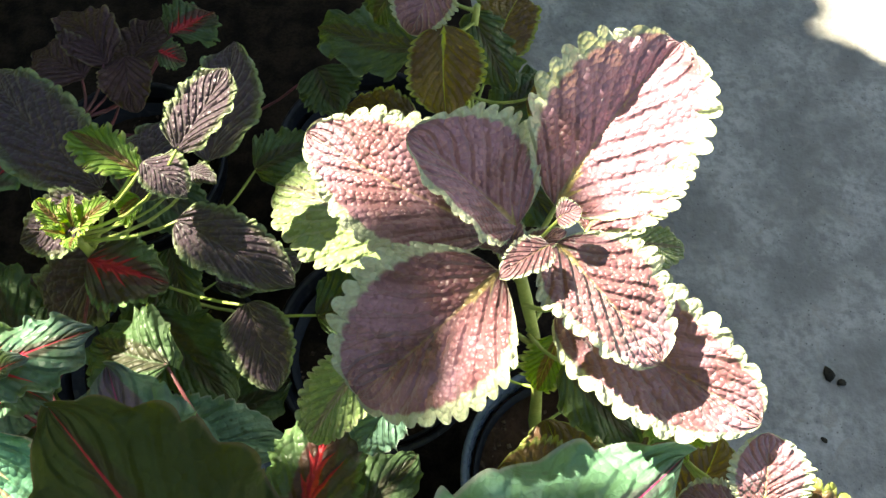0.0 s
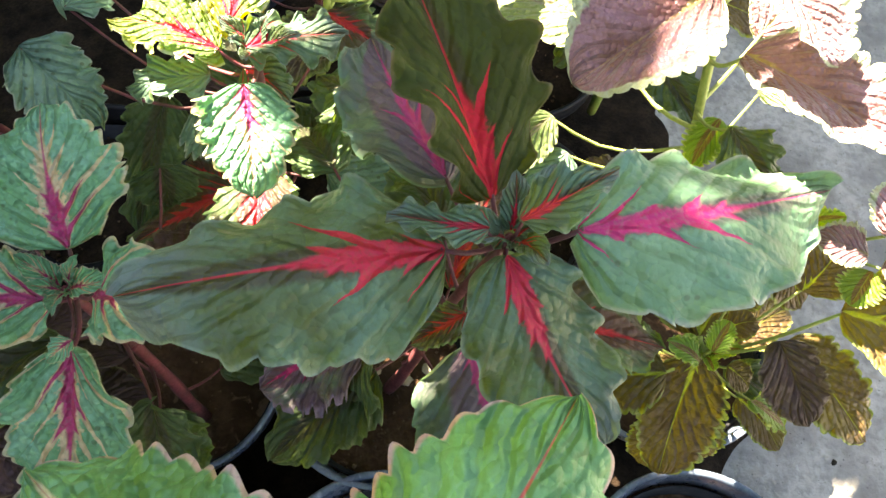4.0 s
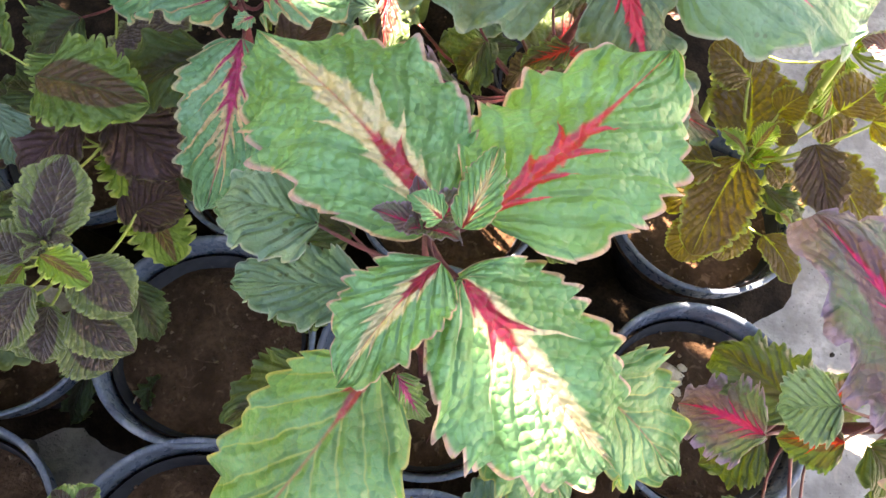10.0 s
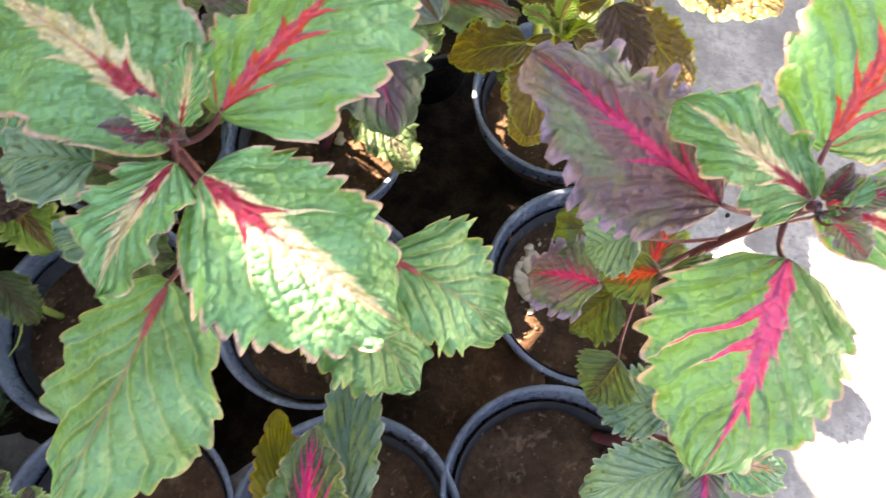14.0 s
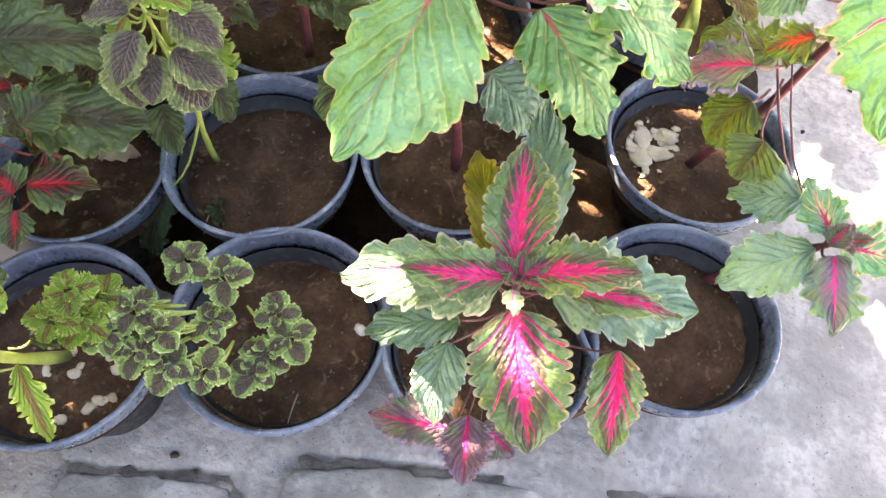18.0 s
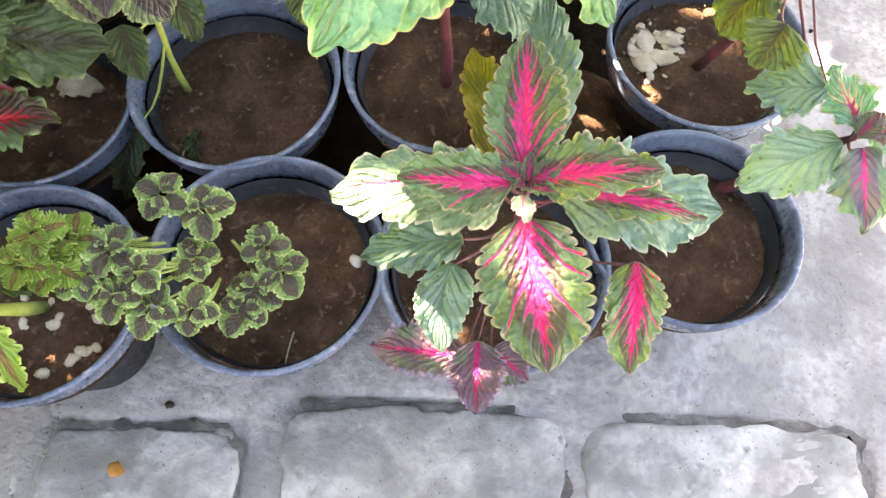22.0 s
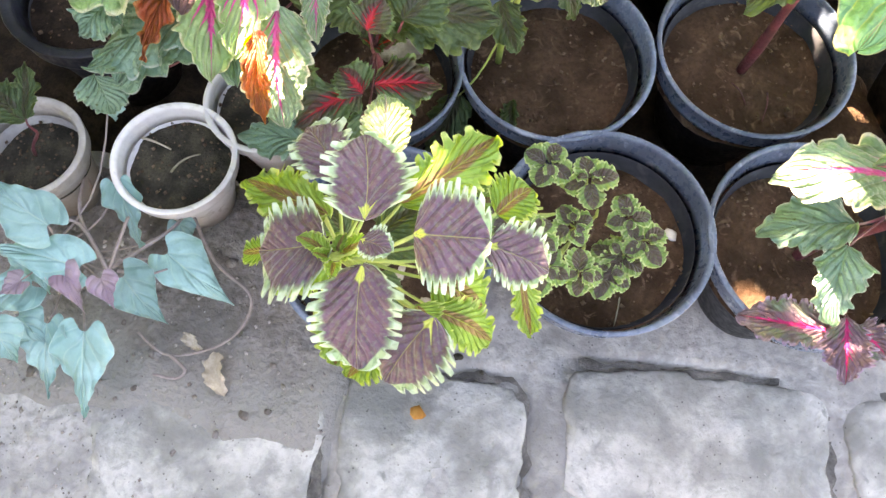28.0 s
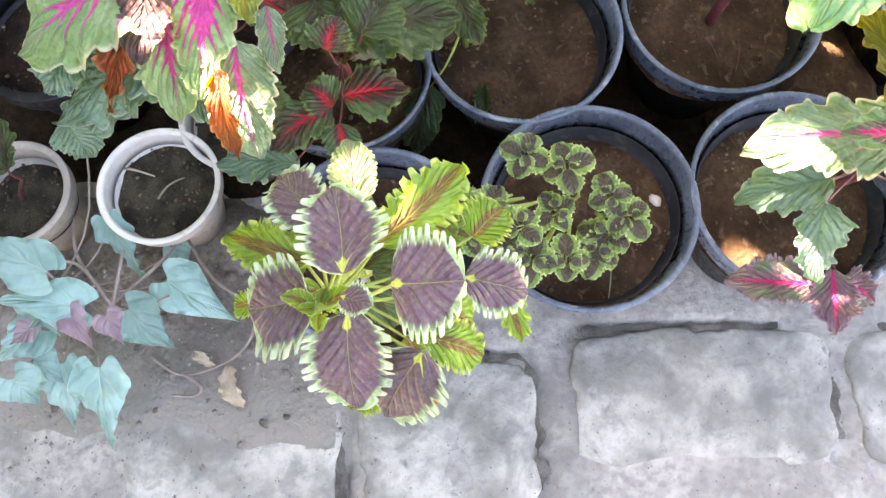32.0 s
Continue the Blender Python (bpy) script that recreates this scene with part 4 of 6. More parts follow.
leaf(rose_coleus, "lime", (0.068, 0.109, 0.44), (0.090, 0.081, 0.42), 0.029)
leaf(rose_coleus, "bronze", (0.130, 0.089, 0.38), (0.166, 0.038, 0.34), 0.054)

rose_shoot = plant("coleus_plant", (0.15, 0.03, 0.13), (0.125, 0.055, 0.43), "lime", "young coleus shoot with rose leaves and lime stalks")
leaf(rose_shoot, "rose", (0.145, 0.018, 0.49), (0.149, 0.051, 0.5), 0.037, fold=20)
leaf(rose_shoot, "rose", (0.143, 0.017, 0.47), (0.113, 0.022, 0.47), 0.028, fold=20)
leaf(rose_shoot, "lime", (0.150, 0.013, 0.46), (0.143, -0.006, 0.45), 0.023)
leaf(rose_shoot, "rose", (0.151, 0.010, 0.47), (0.184, 0.007, 0.46), 0.034, fold=20)
leaf(rose_shoot, "lime", (0.134, 0.077, 0.4), (0.144, 0.046, 0.36), 0.029)

dusk_coleus = plant("coleus_plant", (-0.27, 0.20, 0.13), (-0.215, 0.165, 0.45), "lime", "small coleus with dark purple leaves edged in pale green")
leaf(dusk_coleus, "dusk", (-0.142, 0.193, 0.5), (-0.118, 0.238, 0.51), 0.034, fold=24)
leaf(dusk_coleus, "dusk", (-0.146, 0.219, 0.44), (-0.138, 0.301, 0.45), 0.048)
leaf(dusk_coleus, "dusk", (-0.166, 0.194, 0.485), (-0.139, 0.174, 0.485), 0.026, fold=5)
leaf(dusk_coleus, "lime", (-0.175, 0.196, 0.47), (-0.215, 0.218, 0.475), 0.026)
leaf(dusk_coleus, "dusk", (-0.205, 0.187, 0.45), (-0.250, 0.162, 0.44), 0.042)
leaf(dusk_coleus, "dusk", (-0.217, 0.216, 0.42), (-0.313, 0.297, 0.42), 0.058)
leaf(dusk_coleus, "dusk", (-0.199, 0.184, 0.38), (-0.266, 0.126, 0.37), 0.064)
leaf(dusk_coleus, "dusk", (-0.143, 0.177, 0.45), (-0.086, 0.139, 0.44), 0.041)
leaf(dusk_coleus, "dusk", (-0.121, 0.137, 0.41), (-0.100, 0.085, 0.4), 0.041)
leaf(dusk_coleus, "dusk", (-0.151, 0.202, 0.46), (-0.130, 0.190, 0.47), 0.016)
leaf(dusk_coleus, "lime", (-0.181, 0.188, 0.45), (-0.195, 0.178, 0.44), 0.020)
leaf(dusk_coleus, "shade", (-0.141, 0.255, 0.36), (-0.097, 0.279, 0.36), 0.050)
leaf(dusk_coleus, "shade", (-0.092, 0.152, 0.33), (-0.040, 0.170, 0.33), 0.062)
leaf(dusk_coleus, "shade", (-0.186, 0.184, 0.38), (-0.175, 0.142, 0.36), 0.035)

far_coleus = plant("coleus_plant", (0.02, 0.36, 0.13), (0.02, 0.34, 0.44), "lime", "coleus with yellow and green hanging leaves")
leaf(far_coleus, "bronze", (-0.008, 0.319, 0.44), (0.000, 0.277, 0.4), 0.052)
leaf(far_coleus, "shade", (0.016, 0.349, 0.42), (0.048, 0.311, 0.38), 0.037)
leaf(far_coleus, "rose", (-0.009, 0.355, 0.45), (-0.026, 0.324, 0.43), 0.046, fold=20)
leaf(far_coleus, "shade", (-0.038, 0.371, 0.42), (-0.055, 0.357, 0.4), 0.037)

wine_coleus = plant("coleus_plant", (-0.33, 0.36, 0.13), (-0.29, 0.31, 0.36), "wine", "dark wine-red coleus in deep shade")
leaf(wine_coleus, "wine", (-0.275, 0.373, 0.34), (-0.332, 0.421, 0.33), 0.048)
leaf(wine_coleus, "wine", (-0.265, 0.368, 0.34), (-0.257, 0.327, 0.32), 0.042)
leaf(wine_coleus, "ember", (-0.231, 0.391, 0.34), (-0.201, 0.423, 0.33), 0.057)
leaf(wine_coleus, "wine", (-0.295, 0.356, 0.34), (-0.347, 0.380, 0.33), 0.051)
leaf(wine_coleus, "ember", (-0.238, 0.374, 0.34), (-0.218, 0.370, 0.33), 0.028)
leaf(wine_coleus, "shade", (-0.115, 0.388, 0.3), (-0.096, 0.354, 0.28), 0.060)

ember_coleus = plant("coleus_plant", (-0.26, 0.05, 0.13), (-0.235, 0.077, 0.47), "wine", "coleus with green leaves and red and yellow hearts")
leaf(ember_coleus, "amber", (-0.259, 0.087, 0.475), (-0.270, 0.186, 0.480), 0.046)
leaf(ember_coleus, "amber", (-0.263, 0.072, 0.470), (-0.338, 0.083, 0.465), 0.046)
leaf(ember_coleus, "crimson", (-0.241, 0.074, 0.475), (-0.181, 0.103, 0.470), 0.044)
leaf(ember_coleus, "mint", (-0.232, 0.042, 0.472), (-0.208, -0.016, 0.455), 0.060)
leaf(ember_coleus, "teal", (-0.278, 0.067, 0.44), (-0.329, 0.057, 0.43), 0.037)
leaf(ember_coleus, "crimson", (-0.252, 0.085, 0.44), (-0.217, 0.071, 0.43), 0.037)
leaf(ember_coleus, "teal", (-0.405, 0.066, 0.44), (-0.345, 0.035, 0.41), 0.057)
leaf(ember_coleus, "mint", (-0.366, 0.114, 0.460), (-0.332, 0.184, 0.460), 0.048)
leaf(ember_coleus, "teal", (-0.391, 0.105, 0.44), (-0.378, 0.152, 0.43), 0.051)
leaf(ember_coleus, "teal", (-0.221, -0.029, 0.4), (-0.268, -0.045, 0.4), 0.040)
leaf(ember_coleus, "shade", (-0.353, 0.115, 0.34), (-0.347, 0.004, 0.3), 0.058)
leaf(ember_coleus, "ember", (-0.219, 0.160, 0.42), (-0.174, 0.152, 0.4), 0.049)

crimson_coleus = plant("coleus_plant", (-0.141, -0.036, 0.14), (-0.056, -0.046, 0.53), "wine", "large coleus with dark green leaves and crimson hearts")
leaf(crimson_coleus, "umber", (-0.070, -0.029, 0.54), (-0.127, 0.043, 0.6), 0.079, fold=28, twist=24)
leaf(crimson_coleus, "violet", (-0.103, -0.004, 0.510), (-0.157, 0.077, 0.500), 0.072)
leaf(crimson_coleus, "crimson", (-0.091, -0.067, 0.54), (-0.213, -0.120, 0.55), 0.09, fold=-16, curl=0.4)
leaf(crimson_coleus, "crimson", (-0.054, -0.053, 0.56), (-0.017, -0.024, 0.57), 0.025)
leaf(crimson_coleus, "magenta", (-0.018, -0.038, 0.54), (0.112, 0.041, 0.49), 0.095, fold=-14, curl=0.3)
leaf(crimson_coleus, "crimson", (-0.056, -0.063, 0.54), (0.006, -0.125, 0.49), 0.070, fold=-14, curl=0.3)
leaf(crimson_coleus, "crimson", (-0.066, -0.057, 0.555), (-0.110, -0.062, 0.56), 0.018)
leaf(crimson_coleus, "violet", (-0.065, -0.066, 0.42), (-0.021, -0.144, 0.38), 0.086)
leaf(crimson_coleus, "plum", (-0.132, -0.077, 0.4), (-0.189, -0.111, 0.38), 0.071)
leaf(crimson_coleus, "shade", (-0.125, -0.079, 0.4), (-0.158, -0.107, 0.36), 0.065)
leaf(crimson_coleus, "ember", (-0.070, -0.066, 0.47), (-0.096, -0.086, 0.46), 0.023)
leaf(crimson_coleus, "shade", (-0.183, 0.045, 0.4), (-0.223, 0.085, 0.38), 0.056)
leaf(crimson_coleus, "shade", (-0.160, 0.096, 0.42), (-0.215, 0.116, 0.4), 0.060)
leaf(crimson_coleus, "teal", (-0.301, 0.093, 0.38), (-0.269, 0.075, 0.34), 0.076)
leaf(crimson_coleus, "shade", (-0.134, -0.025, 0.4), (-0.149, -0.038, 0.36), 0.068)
leaf(crimson_coleus, "wine", (-0.089, -0.033, 0.4), (-0.111, -0.041, 0.38), 0.035)
leaf(crimson_coleus, "ember", (-0.076, -0.030, 0.42), (-0.042, -0.013, 0.41), 0.038)

blush_coleus = plant("coleus_plant", (-0.302, -0.10, 0.14), (-0.30, -0.091, 0.44), "wine", "coleus with green and cream leaves and pink hearts")
leaf(blush_coleus, "mint", (-0.301, -0.066, 0.455), (-0.344, 0.007, 0.475), 0.084)
leaf(blush_coleus, "mint", (-0.303, -0.104, 0.45), (-0.382, -0.128, 0.44), 0.063)
leaf(blush_coleus, "mint", (-0.274, -0.094, 0.45), (-0.213, -0.092, 0.48), 0.060)
leaf(blush_coleus, "mint", (-0.277, -0.132, 0.44), (-0.274, -0.224, 0.37), 0.072)
leaf(blush_coleus, "teal", (-0.402, -0.033, 0.38), (-0.498, -0.056, 0.36), 0.056)
leaf(blush_coleus, "teal", (-0.250, -0.078, 0.38), (-0.203, -0.037, 0.37), 0.049)
leaf(blush_coleus, "mint", (-0.266, -0.125, 0.47), (-0.274, -0.139, 0.47), 0.014)
leaf(blush_coleus, "shade", (-0.260, -0.131, 0.36), (-0.252, -0.184, 0.3), 0.057)
leaf(blush_coleus, "shade", (-0.322, 0.039, 0.36), (-0.316, 0.019, 0.33), 0.055)

green_coleus = plant("coleus_plant", (-0.096, -0.221, 0.15), (-0.098, -0.262, 0.56), "wine", "large coleus with bright green leaves, cream ribs and crimson hearts")
leaf(green_coleus, "cream", (-0.098, -0.254, 0.565), (-0.215, -0.192, 0.555), 0.100, fold=4, curl=0.6)
leaf(green_coleus, "ruby", (-0.069, -0.245, 0.565), (-0.019, -0.121, 0.555), 0.104, fold=-14, curl=0.3, twist=-6)
leaf(green_coleus, "cream", (-0.070, -0.284, 0.560), (0.021, -0.318, 0.500), 0.094, fold=14, curl=0.8)
leaf(green_coleus, "cream", (-0.083, -0.283, 0.570), (-0.107, -0.340, 0.555), 0.042, fold=20)
leaf(green_coleus, "meadow", (-0.102, -0.315, 0.500), (-0.148, -0.434, 0.450), 0.096, fold=-14, curl=0.4)
leaf(green_coleus, "cream", (-0.082, -0.267, 0.58), (-0.079, -0.237, 0.6), 0.020)
leaf(green_coleus, "cream", (-0.091, -0.266, 0.58), (-0.105, -0.265, 0.59), 0.016)
leaf(green_coleus, "meadow", (-0.039, -0.275, 0.440), (0.028, -0.328, 0.380), 0.078)
leaf(green_coleus, "meadow", (0.000, -0.269, 0.460), (0.076, -0.289, 0.410), 0.075)
leaf(green_coleus, "teal", (-0.131, -0.263, 0.45), (-0.210, -0.283, 0.43), 0.049)
leaf(green_coleus, "teal", (-0.156, -0.259, 0.51), (-0.214, -0.264, 0.5), 0.057)
leaf(green_coleus, "shade", (-0.153, -0.232, 0.45), (-0.223, -0.239, 0.43), 0.044)
leaf(green_coleus, "blush", (-0.097, -0.296, 0.42), (-0.074, -0.310, 0.39), 0.022)
leaf(green_coleus, "shade", (-0.143, -0.308, 0.4), (-0.189, -0.355, 0.38), 0.053)
leaf(green_coleus, "teal", (-0.070, -0.223, 0.3), (-0.019, -0.247, 0.26), 0.079)
leaf(green_coleus, "shade", (-0.195, -0.270, 0.4), (-0.154, -0.266, 0.38), 0.043)

dusk_rim_coleus = plant("coleus_plant", (-0.36, -0.27, 0.15), (-0.345, -0.295, 0.40), "lime", "coleus with dark purple leaves edged in lime green", thick=0.0035)
leaf(dusk_rim_coleus, "limerim", (-0.343, -0.292, 0.405), (-0.353, -0.240, 0.42), 0.053)
leaf(dusk_rim_coleus, "limerim", (-0.316, -0.300, 0.4), (-0.277, -0.312, 0.38), 0.043)
leaf(dusk_rim_coleus, "lime", (-0.329, -0.307, 0.42), (-0.292, -0.312, 0.42), 0.022)
leaf(dusk_rim_coleus, "limerim", (-0.336, -0.325, 0.4), (-0.342, -0.365, 0.38), 0.038)
leaf(dusk_rim_coleus, "limerim", (-0.314, -0.322, 0.38), (-0.271, -0.332, 0.36), 0.038)
leaf(dusk_rim_coleus, "limerim", (-0.329, -0.329, 0.38), (-0.322, -0.362, 0.36), 0.038)
leaf(dusk_rim_coleus, "limerim", (-0.349, -0.308, 0.4), (-0.388, -0.311, 0.39), 0.038)
leaf(dusk_rim_coleus, "lime", (-0.347, -0.314, 0.4), (-0.355, -0.331, 0.39), 0.022)
leaf(dusk_rim_coleus, "shade", (-0.367, -0.302, 0.270), (-0.343, -0.340, 0.250), 0.036)
leaf(dusk_rim_coleus, "shade", (-0.328, -0.279, 0.3), (-0.297, -0.307, 0.27), 0.036)
leaf(dusk_rim_coleus, "wine", (-0.334, -0.235, 0.34), (-0.318, -0.202, 0.33), 0.051)
leaf(dusk_rim_coleus, "limerim", (-0.354, -0.329, 0.37), (-0.335, -0.360, 0.35), 0.045)
leaf(dusk_rim_coleus, "limerim", (-0.309, -0.336, 0.37), (-0.283, -0.348, 0.35), 0.047)
leaf(dusk_rim_coleus, "shade", (-0.393, -0.332, 0.15), (-0.410, -0.386, 0.09), 0.045)

wine_rim_coleus = plant("coleus_plant", (-0.47, -0.14, 0.15), (-0.40, -0.16, 0.37), "lime", "coleus with broad green leaves and brown hearts")
leaf(wine_rim_coleus, "olive", (-0.425, -0.193, 0.41), (-0.338, -0.174, 0.4), 0.074)
leaf(wine_rim_coleus, "wine", (-0.381, -0.170, 0.35), (-0.323, -0.191, 0.33), 0.061)
leaf(wine_rim_coleus, "wine", (-0.409, -0.194, 0.35), (-0.435, -0.239, 0.33), 0.063)
leaf(wine_rim_coleus, "teal", (-0.465, -0.204, 0.36), (-0.448, -0.228, 0.32), 0.050)
leaf(wine_rim_coleus, "olive", (-0.476, -0.166, 0.38), (-0.543, -0.105, 0.36), 0.041)
leaf(wine_rim_coleus, "wine", (-0.364, -0.218, 0.32), (-0.320, -0.216, 0.3), 0.056)
leaf(wine_rim_coleus, "wine", (-0.340, -0.162, 0.34), (-0.323, -0.117, 0.32), 0.043)
leaf(wine_rim_coleus, "dusk", (-0.370, -0.112, 0.36), (-0.377, -0.137, 0.34), 0.042)
leaf(wine_rim_coleus, "teal", (-0.534, -0.094, 0.36), (-0.517, -0.079, 0.36), 0.029)
leaf(wine_rim_coleus, "olive", (-0.415, -0.141, 0.38), (-0.408, -0.192, 0.36), 0.081)
leaf(wine_rim_coleus, "dusk", (-0.496, 0.014, 0.38), (-0.511, -0.018, 0.36), 0.039)

bronze_coleus = plant("coleus_plant", (0.165, 0.05, 0.14), (0.092, -0.018, 0.36), "lime", "coleus with bronze leaves and bright yellow-green veins")
leaf(bronze_coleus, "bronze", (0.084, -0.008, 0.37), (0.065, 0.073, 0.38), 0.072)
leaf(bronze_coleus, "wine", (0.133, -0.015, 0.41), (0.153, -0.060, 0.38), 0.047)
leaf(bronze_coleus, "bronze", (0.150, -0.004, 0.39), (0.199, -0.056, 0.36), 0.052)
leaf(bronze_coleus, "bronze", (0.083, -0.028, 0.37), (0.076, -0.100, 0.33), 0.056)
leaf(bronze_coleus, "bronze", (0.100, -0.005, 0.38), (0.119, 0.004, 0.38), 0.024)
leaf(bronze_coleus, "bronze", (0.101, -0.032, 0.38), (0.119, -0.040, 0.37), 0.022)
leaf(bronze_coleus, "bronze", (0.102, -0.056, 0.33), (0.107, -0.080, 0.3), 0.033)
leaf(bronze_coleus, "bronze", (0.079, -0.062, 0.32), (0.072, -0.087, 0.29), 0.038)
leaf(bronze_coleus, "bronze", (0.097, 0.010, 0.39), (0.111, 0.027, 0.4), 0.031)
leaf(bronze_coleus, "bronze", (0.139, 0.023, 0.4), (0.164, 0.062, 0.4), 0.044)
leaf(bronze_coleus, "lime", (0.087, -0.028, 0.39), (0.094, -0.009, 0.4), 0.017)
leaf(bronze_coleus, "lime", (0.080, -0.036, 0.39), (0.056, -0.031, 0.4), 0.017)
leaf(bronze_coleus, "lime", (0.136, -0.035, 0.33), (0.172, -0.040, 0.3), 0.021)
leaf(bronze_coleus, "bronze", (0.154, 0.004, 0.42), (0.247, -0.012, 0.42), 0.072)
leaf(bronze_coleus, "bronze", (0.056, -0.050, 0.38), (0.002, -0.055, 0.36), 0.049)
leaf(bronze_coleus, "bronze", (0.068, 0.025, 0.4), (0.032, 0.039, 0.41), 0.061)

plum_coleus = plant("coleus_plant", (0.165, -0.159, 0.15), (0.209, -0.235, 0.535), "wine", "coleus with plum and green leaves and magenta ribs")
leaf(plum_coleus, "plum", (0.151, -0.245, 0.535), (0.062, -0.192, 0.565), 0.086, fold=16, curl=0.8)
leaf(plum_coleus, "cream", (0.197, -0.240, 0.550), (0.132, -0.211, 0.570), 0.060, fold=16)
leaf(plum_coleus, "ruby", (0.211, -0.198, 0.545), (0.267, -0.049, 0.550), 0.092, fold=-8, curl=0.4)
leaf(plum_coleus, "cream", (0.214, -0.243, 0.550), (0.326, -0.243, 0.490), 0.068, fold=16)
leaf(plum_coleus, "rosy", (0.197, -0.266, 0.520), (0.177, -0.364, 0.470), 0.102, fold=-10, curl=0.4)
leaf(plum_coleus, "bronze", (0.283, -0.187, 0.5), (0.326, -0.176, 0.5), 0.044)
leaf(plum_coleus, "plum", (0.203, -0.256, 0.56), (0.211, -0.275, 0.57), 0.020)
leaf(plum_coleus, "shade", (0.170, -0.240, 0.44), (0.202, -0.259, 0.42), 0.047)
leaf(plum_coleus, "plum", (0.137, -0.236, 0.38), (0.089, -0.223, 0.34), 0.061)
leaf(plum_coleus, "shade", (0.159, -0.219, 0.32), (0.133, -0.243, 0.28), 0.058)
leaf(plum_coleus, "shade", (0.162, -0.276, 0.34), (0.145, -0.303, 0.32), 0.049)
leaf(plum_coleus, "ember", (0.166, -0.236, 0.42), (0.135, -0.242, 0.4), 0.036)
leaf(plum_coleus, "teal", (0.140, -0.231, 0.46), (0.115, -0.240, 0.44), 0.046)

small_plum_coleus = plant("coleus_plant", (0.19, -0.30, 0.15), (0.252, -0.322, 0.28), "wine", "young coleus with green and magenta leaves over the pot's edge")
leaf(small_plum_coleus, "teal", (0.226, -0.334, 0.28), (0.159, -0.366, 0.25), 0.057)
leaf(small_plum_coleus, "mint", (0.241, -0.320, 0.285), (0.216, -0.275, 0.3), 0.045)
leaf(small_plum_coleus, "violet", (0.245, -0.340, 0.28), (0.248, -0.405, 0.27), 0.049)
leaf(small_plum_coleus, "mint", (0.253, -0.323, 0.28), (0.314, -0.324, 0.27), 0.050)
leaf(small_plum_coleus, "plum", (0.238, -0.332, 0.29), (0.251, -0.315, 0.3), 0.022)
leaf(small_plum_coleus, "teal", (0.204, -0.288, 0.3), (0.156, -0.291, 0.28), 0.057)
leaf(small_plum_coleus, "shade", (0.166, -0.203, 0.36), (0.106, -0.173, 0.34), 0.073)
leaf(small_plum_coleus, "ember", (0.171, -0.217, 0.37), (0.191, -0.169, 0.37), 0.038)

pink_coleus = plant("coleus_plant", (-0.026, -0.427, 0.15), (-0.018, -0.452, 0.365), "wine", "coleus with hot pink hearts and dark green toothed leaves")
leaf(pink_coleus, "hotpink", (-0.024, -0.442, 0.370), (-0.031, -0.363, 0.400), 0.048, fold=22)
leaf(pink_coleus, "hotpink", (-0.033, -0.458, 0.375), (-0.099, -0.468, 0.385), 0.040, fold=20)
leaf(pink_coleus, "sunpale", (-0.035, -0.451, 0.345), (-0.146, -0.464, 0.345), 0.068, fold=3, curl=0.4, twist=6)
leaf(pink_coleus, "hotpink", (-0.016, -0.447, 0.370), (0.060, -0.441, 0.390), 0.040, fold=18)
leaf(pink_coleus, "teal", (0.014, -0.432, 0.325), (0.120, -0.428, 0.320), 0.078)
leaf(pink_coleus, "hotpink", (-0.020, -0.483, 0.370), (0.007, -0.564, 0.345), 0.066, fold=14)
leaf(pink_coleus, "hotpink", (0.022, -0.445, 0.350), (0.102, -0.448, 0.345), 0.026)
leaf(pink_coleus, "teal", (-0.061, -0.480, 0.285), (-0.061, -0.539, 0.260), 0.042)
leaf(pink_coleus, "teal", (-0.055, -0.460, 0.285), (-0.128, -0.482, 0.275), 0.050)
leaf(pink_coleus, "plum", (-0.034, -0.521, 0.235), (-0.028, -0.575, 0.225), 0.041)
leaf(pink_coleus, "plum", (-0.042, -0.533, 0.23), (-0.117, -0.532, 0.22), 0.042)
leaf(pink_coleus, "hotpink", (0.072, -0.460, 0.285), (0.078, -0.534, 0.250), 0.042)
leaf(pink_coleus, "plum", (-0.025, -0.528, 0.23), (0.009, -0.543, 0.22), 0.035)
leaf(pink_coleus, "sunpale", (-0.023, -0.472, 0.390), (-0.020, -0.491, 0.395), 0.014, label="pale new leaf tip")
leaf(pink_coleus, "mustard", (-0.045, -0.429, 0.360), (-0.064, -0.352, 0.365), 0.034, fold=24)
leaf(pink_coleus, "teal", (-0.003, -0.401, 0.345), (-0.018, -0.295, 0.370), 0.042)

purple_coleus = plant("coleus_plant", (-0.429, -0.514, 0.15), (-0.417, -0.625, 0.455), "lime", "coleus with purple leaves and bright green fringed edges")
leaf(purple_coleus, "rimmed", (-0.403, -0.609, 0.475), (-0.415, -0.562, 0.472), 0.042)
leaf(purple_coleus, "rimmed", (-0.422, -0.619, 0.458), (-0.458, -0.627, 0.445), 0.052)
leaf(purple_coleus, "rimmed", (-0.398, -0.627, 0.455), (-0.395, -0.674, 0.425), 0.044)
leaf(purple_coleus, "rimmed", (-0.377, -0.615, 0.485), (-0.341, -0.611, 0.488), 0.053)
leaf(purple_coleus, "rimmed", (-0.341, -0.602, 0.455), (-0.306, -0.606, 0.445), 0.034)
leaf(purple_coleus, "rimmed", (-0.361, -0.642, 0.440), (-0.380, -0.677, 0.420), 0.044)
leaf(purple_coleus, "lime", (-0.360, -0.628, 0.4), (-0.326, -0.634, 0.38), 0.030)
leaf(purple_coleus, "lime", (-0.385, -0.573, 0.440), (-0.348, -0.532, 0.440), 0.034)
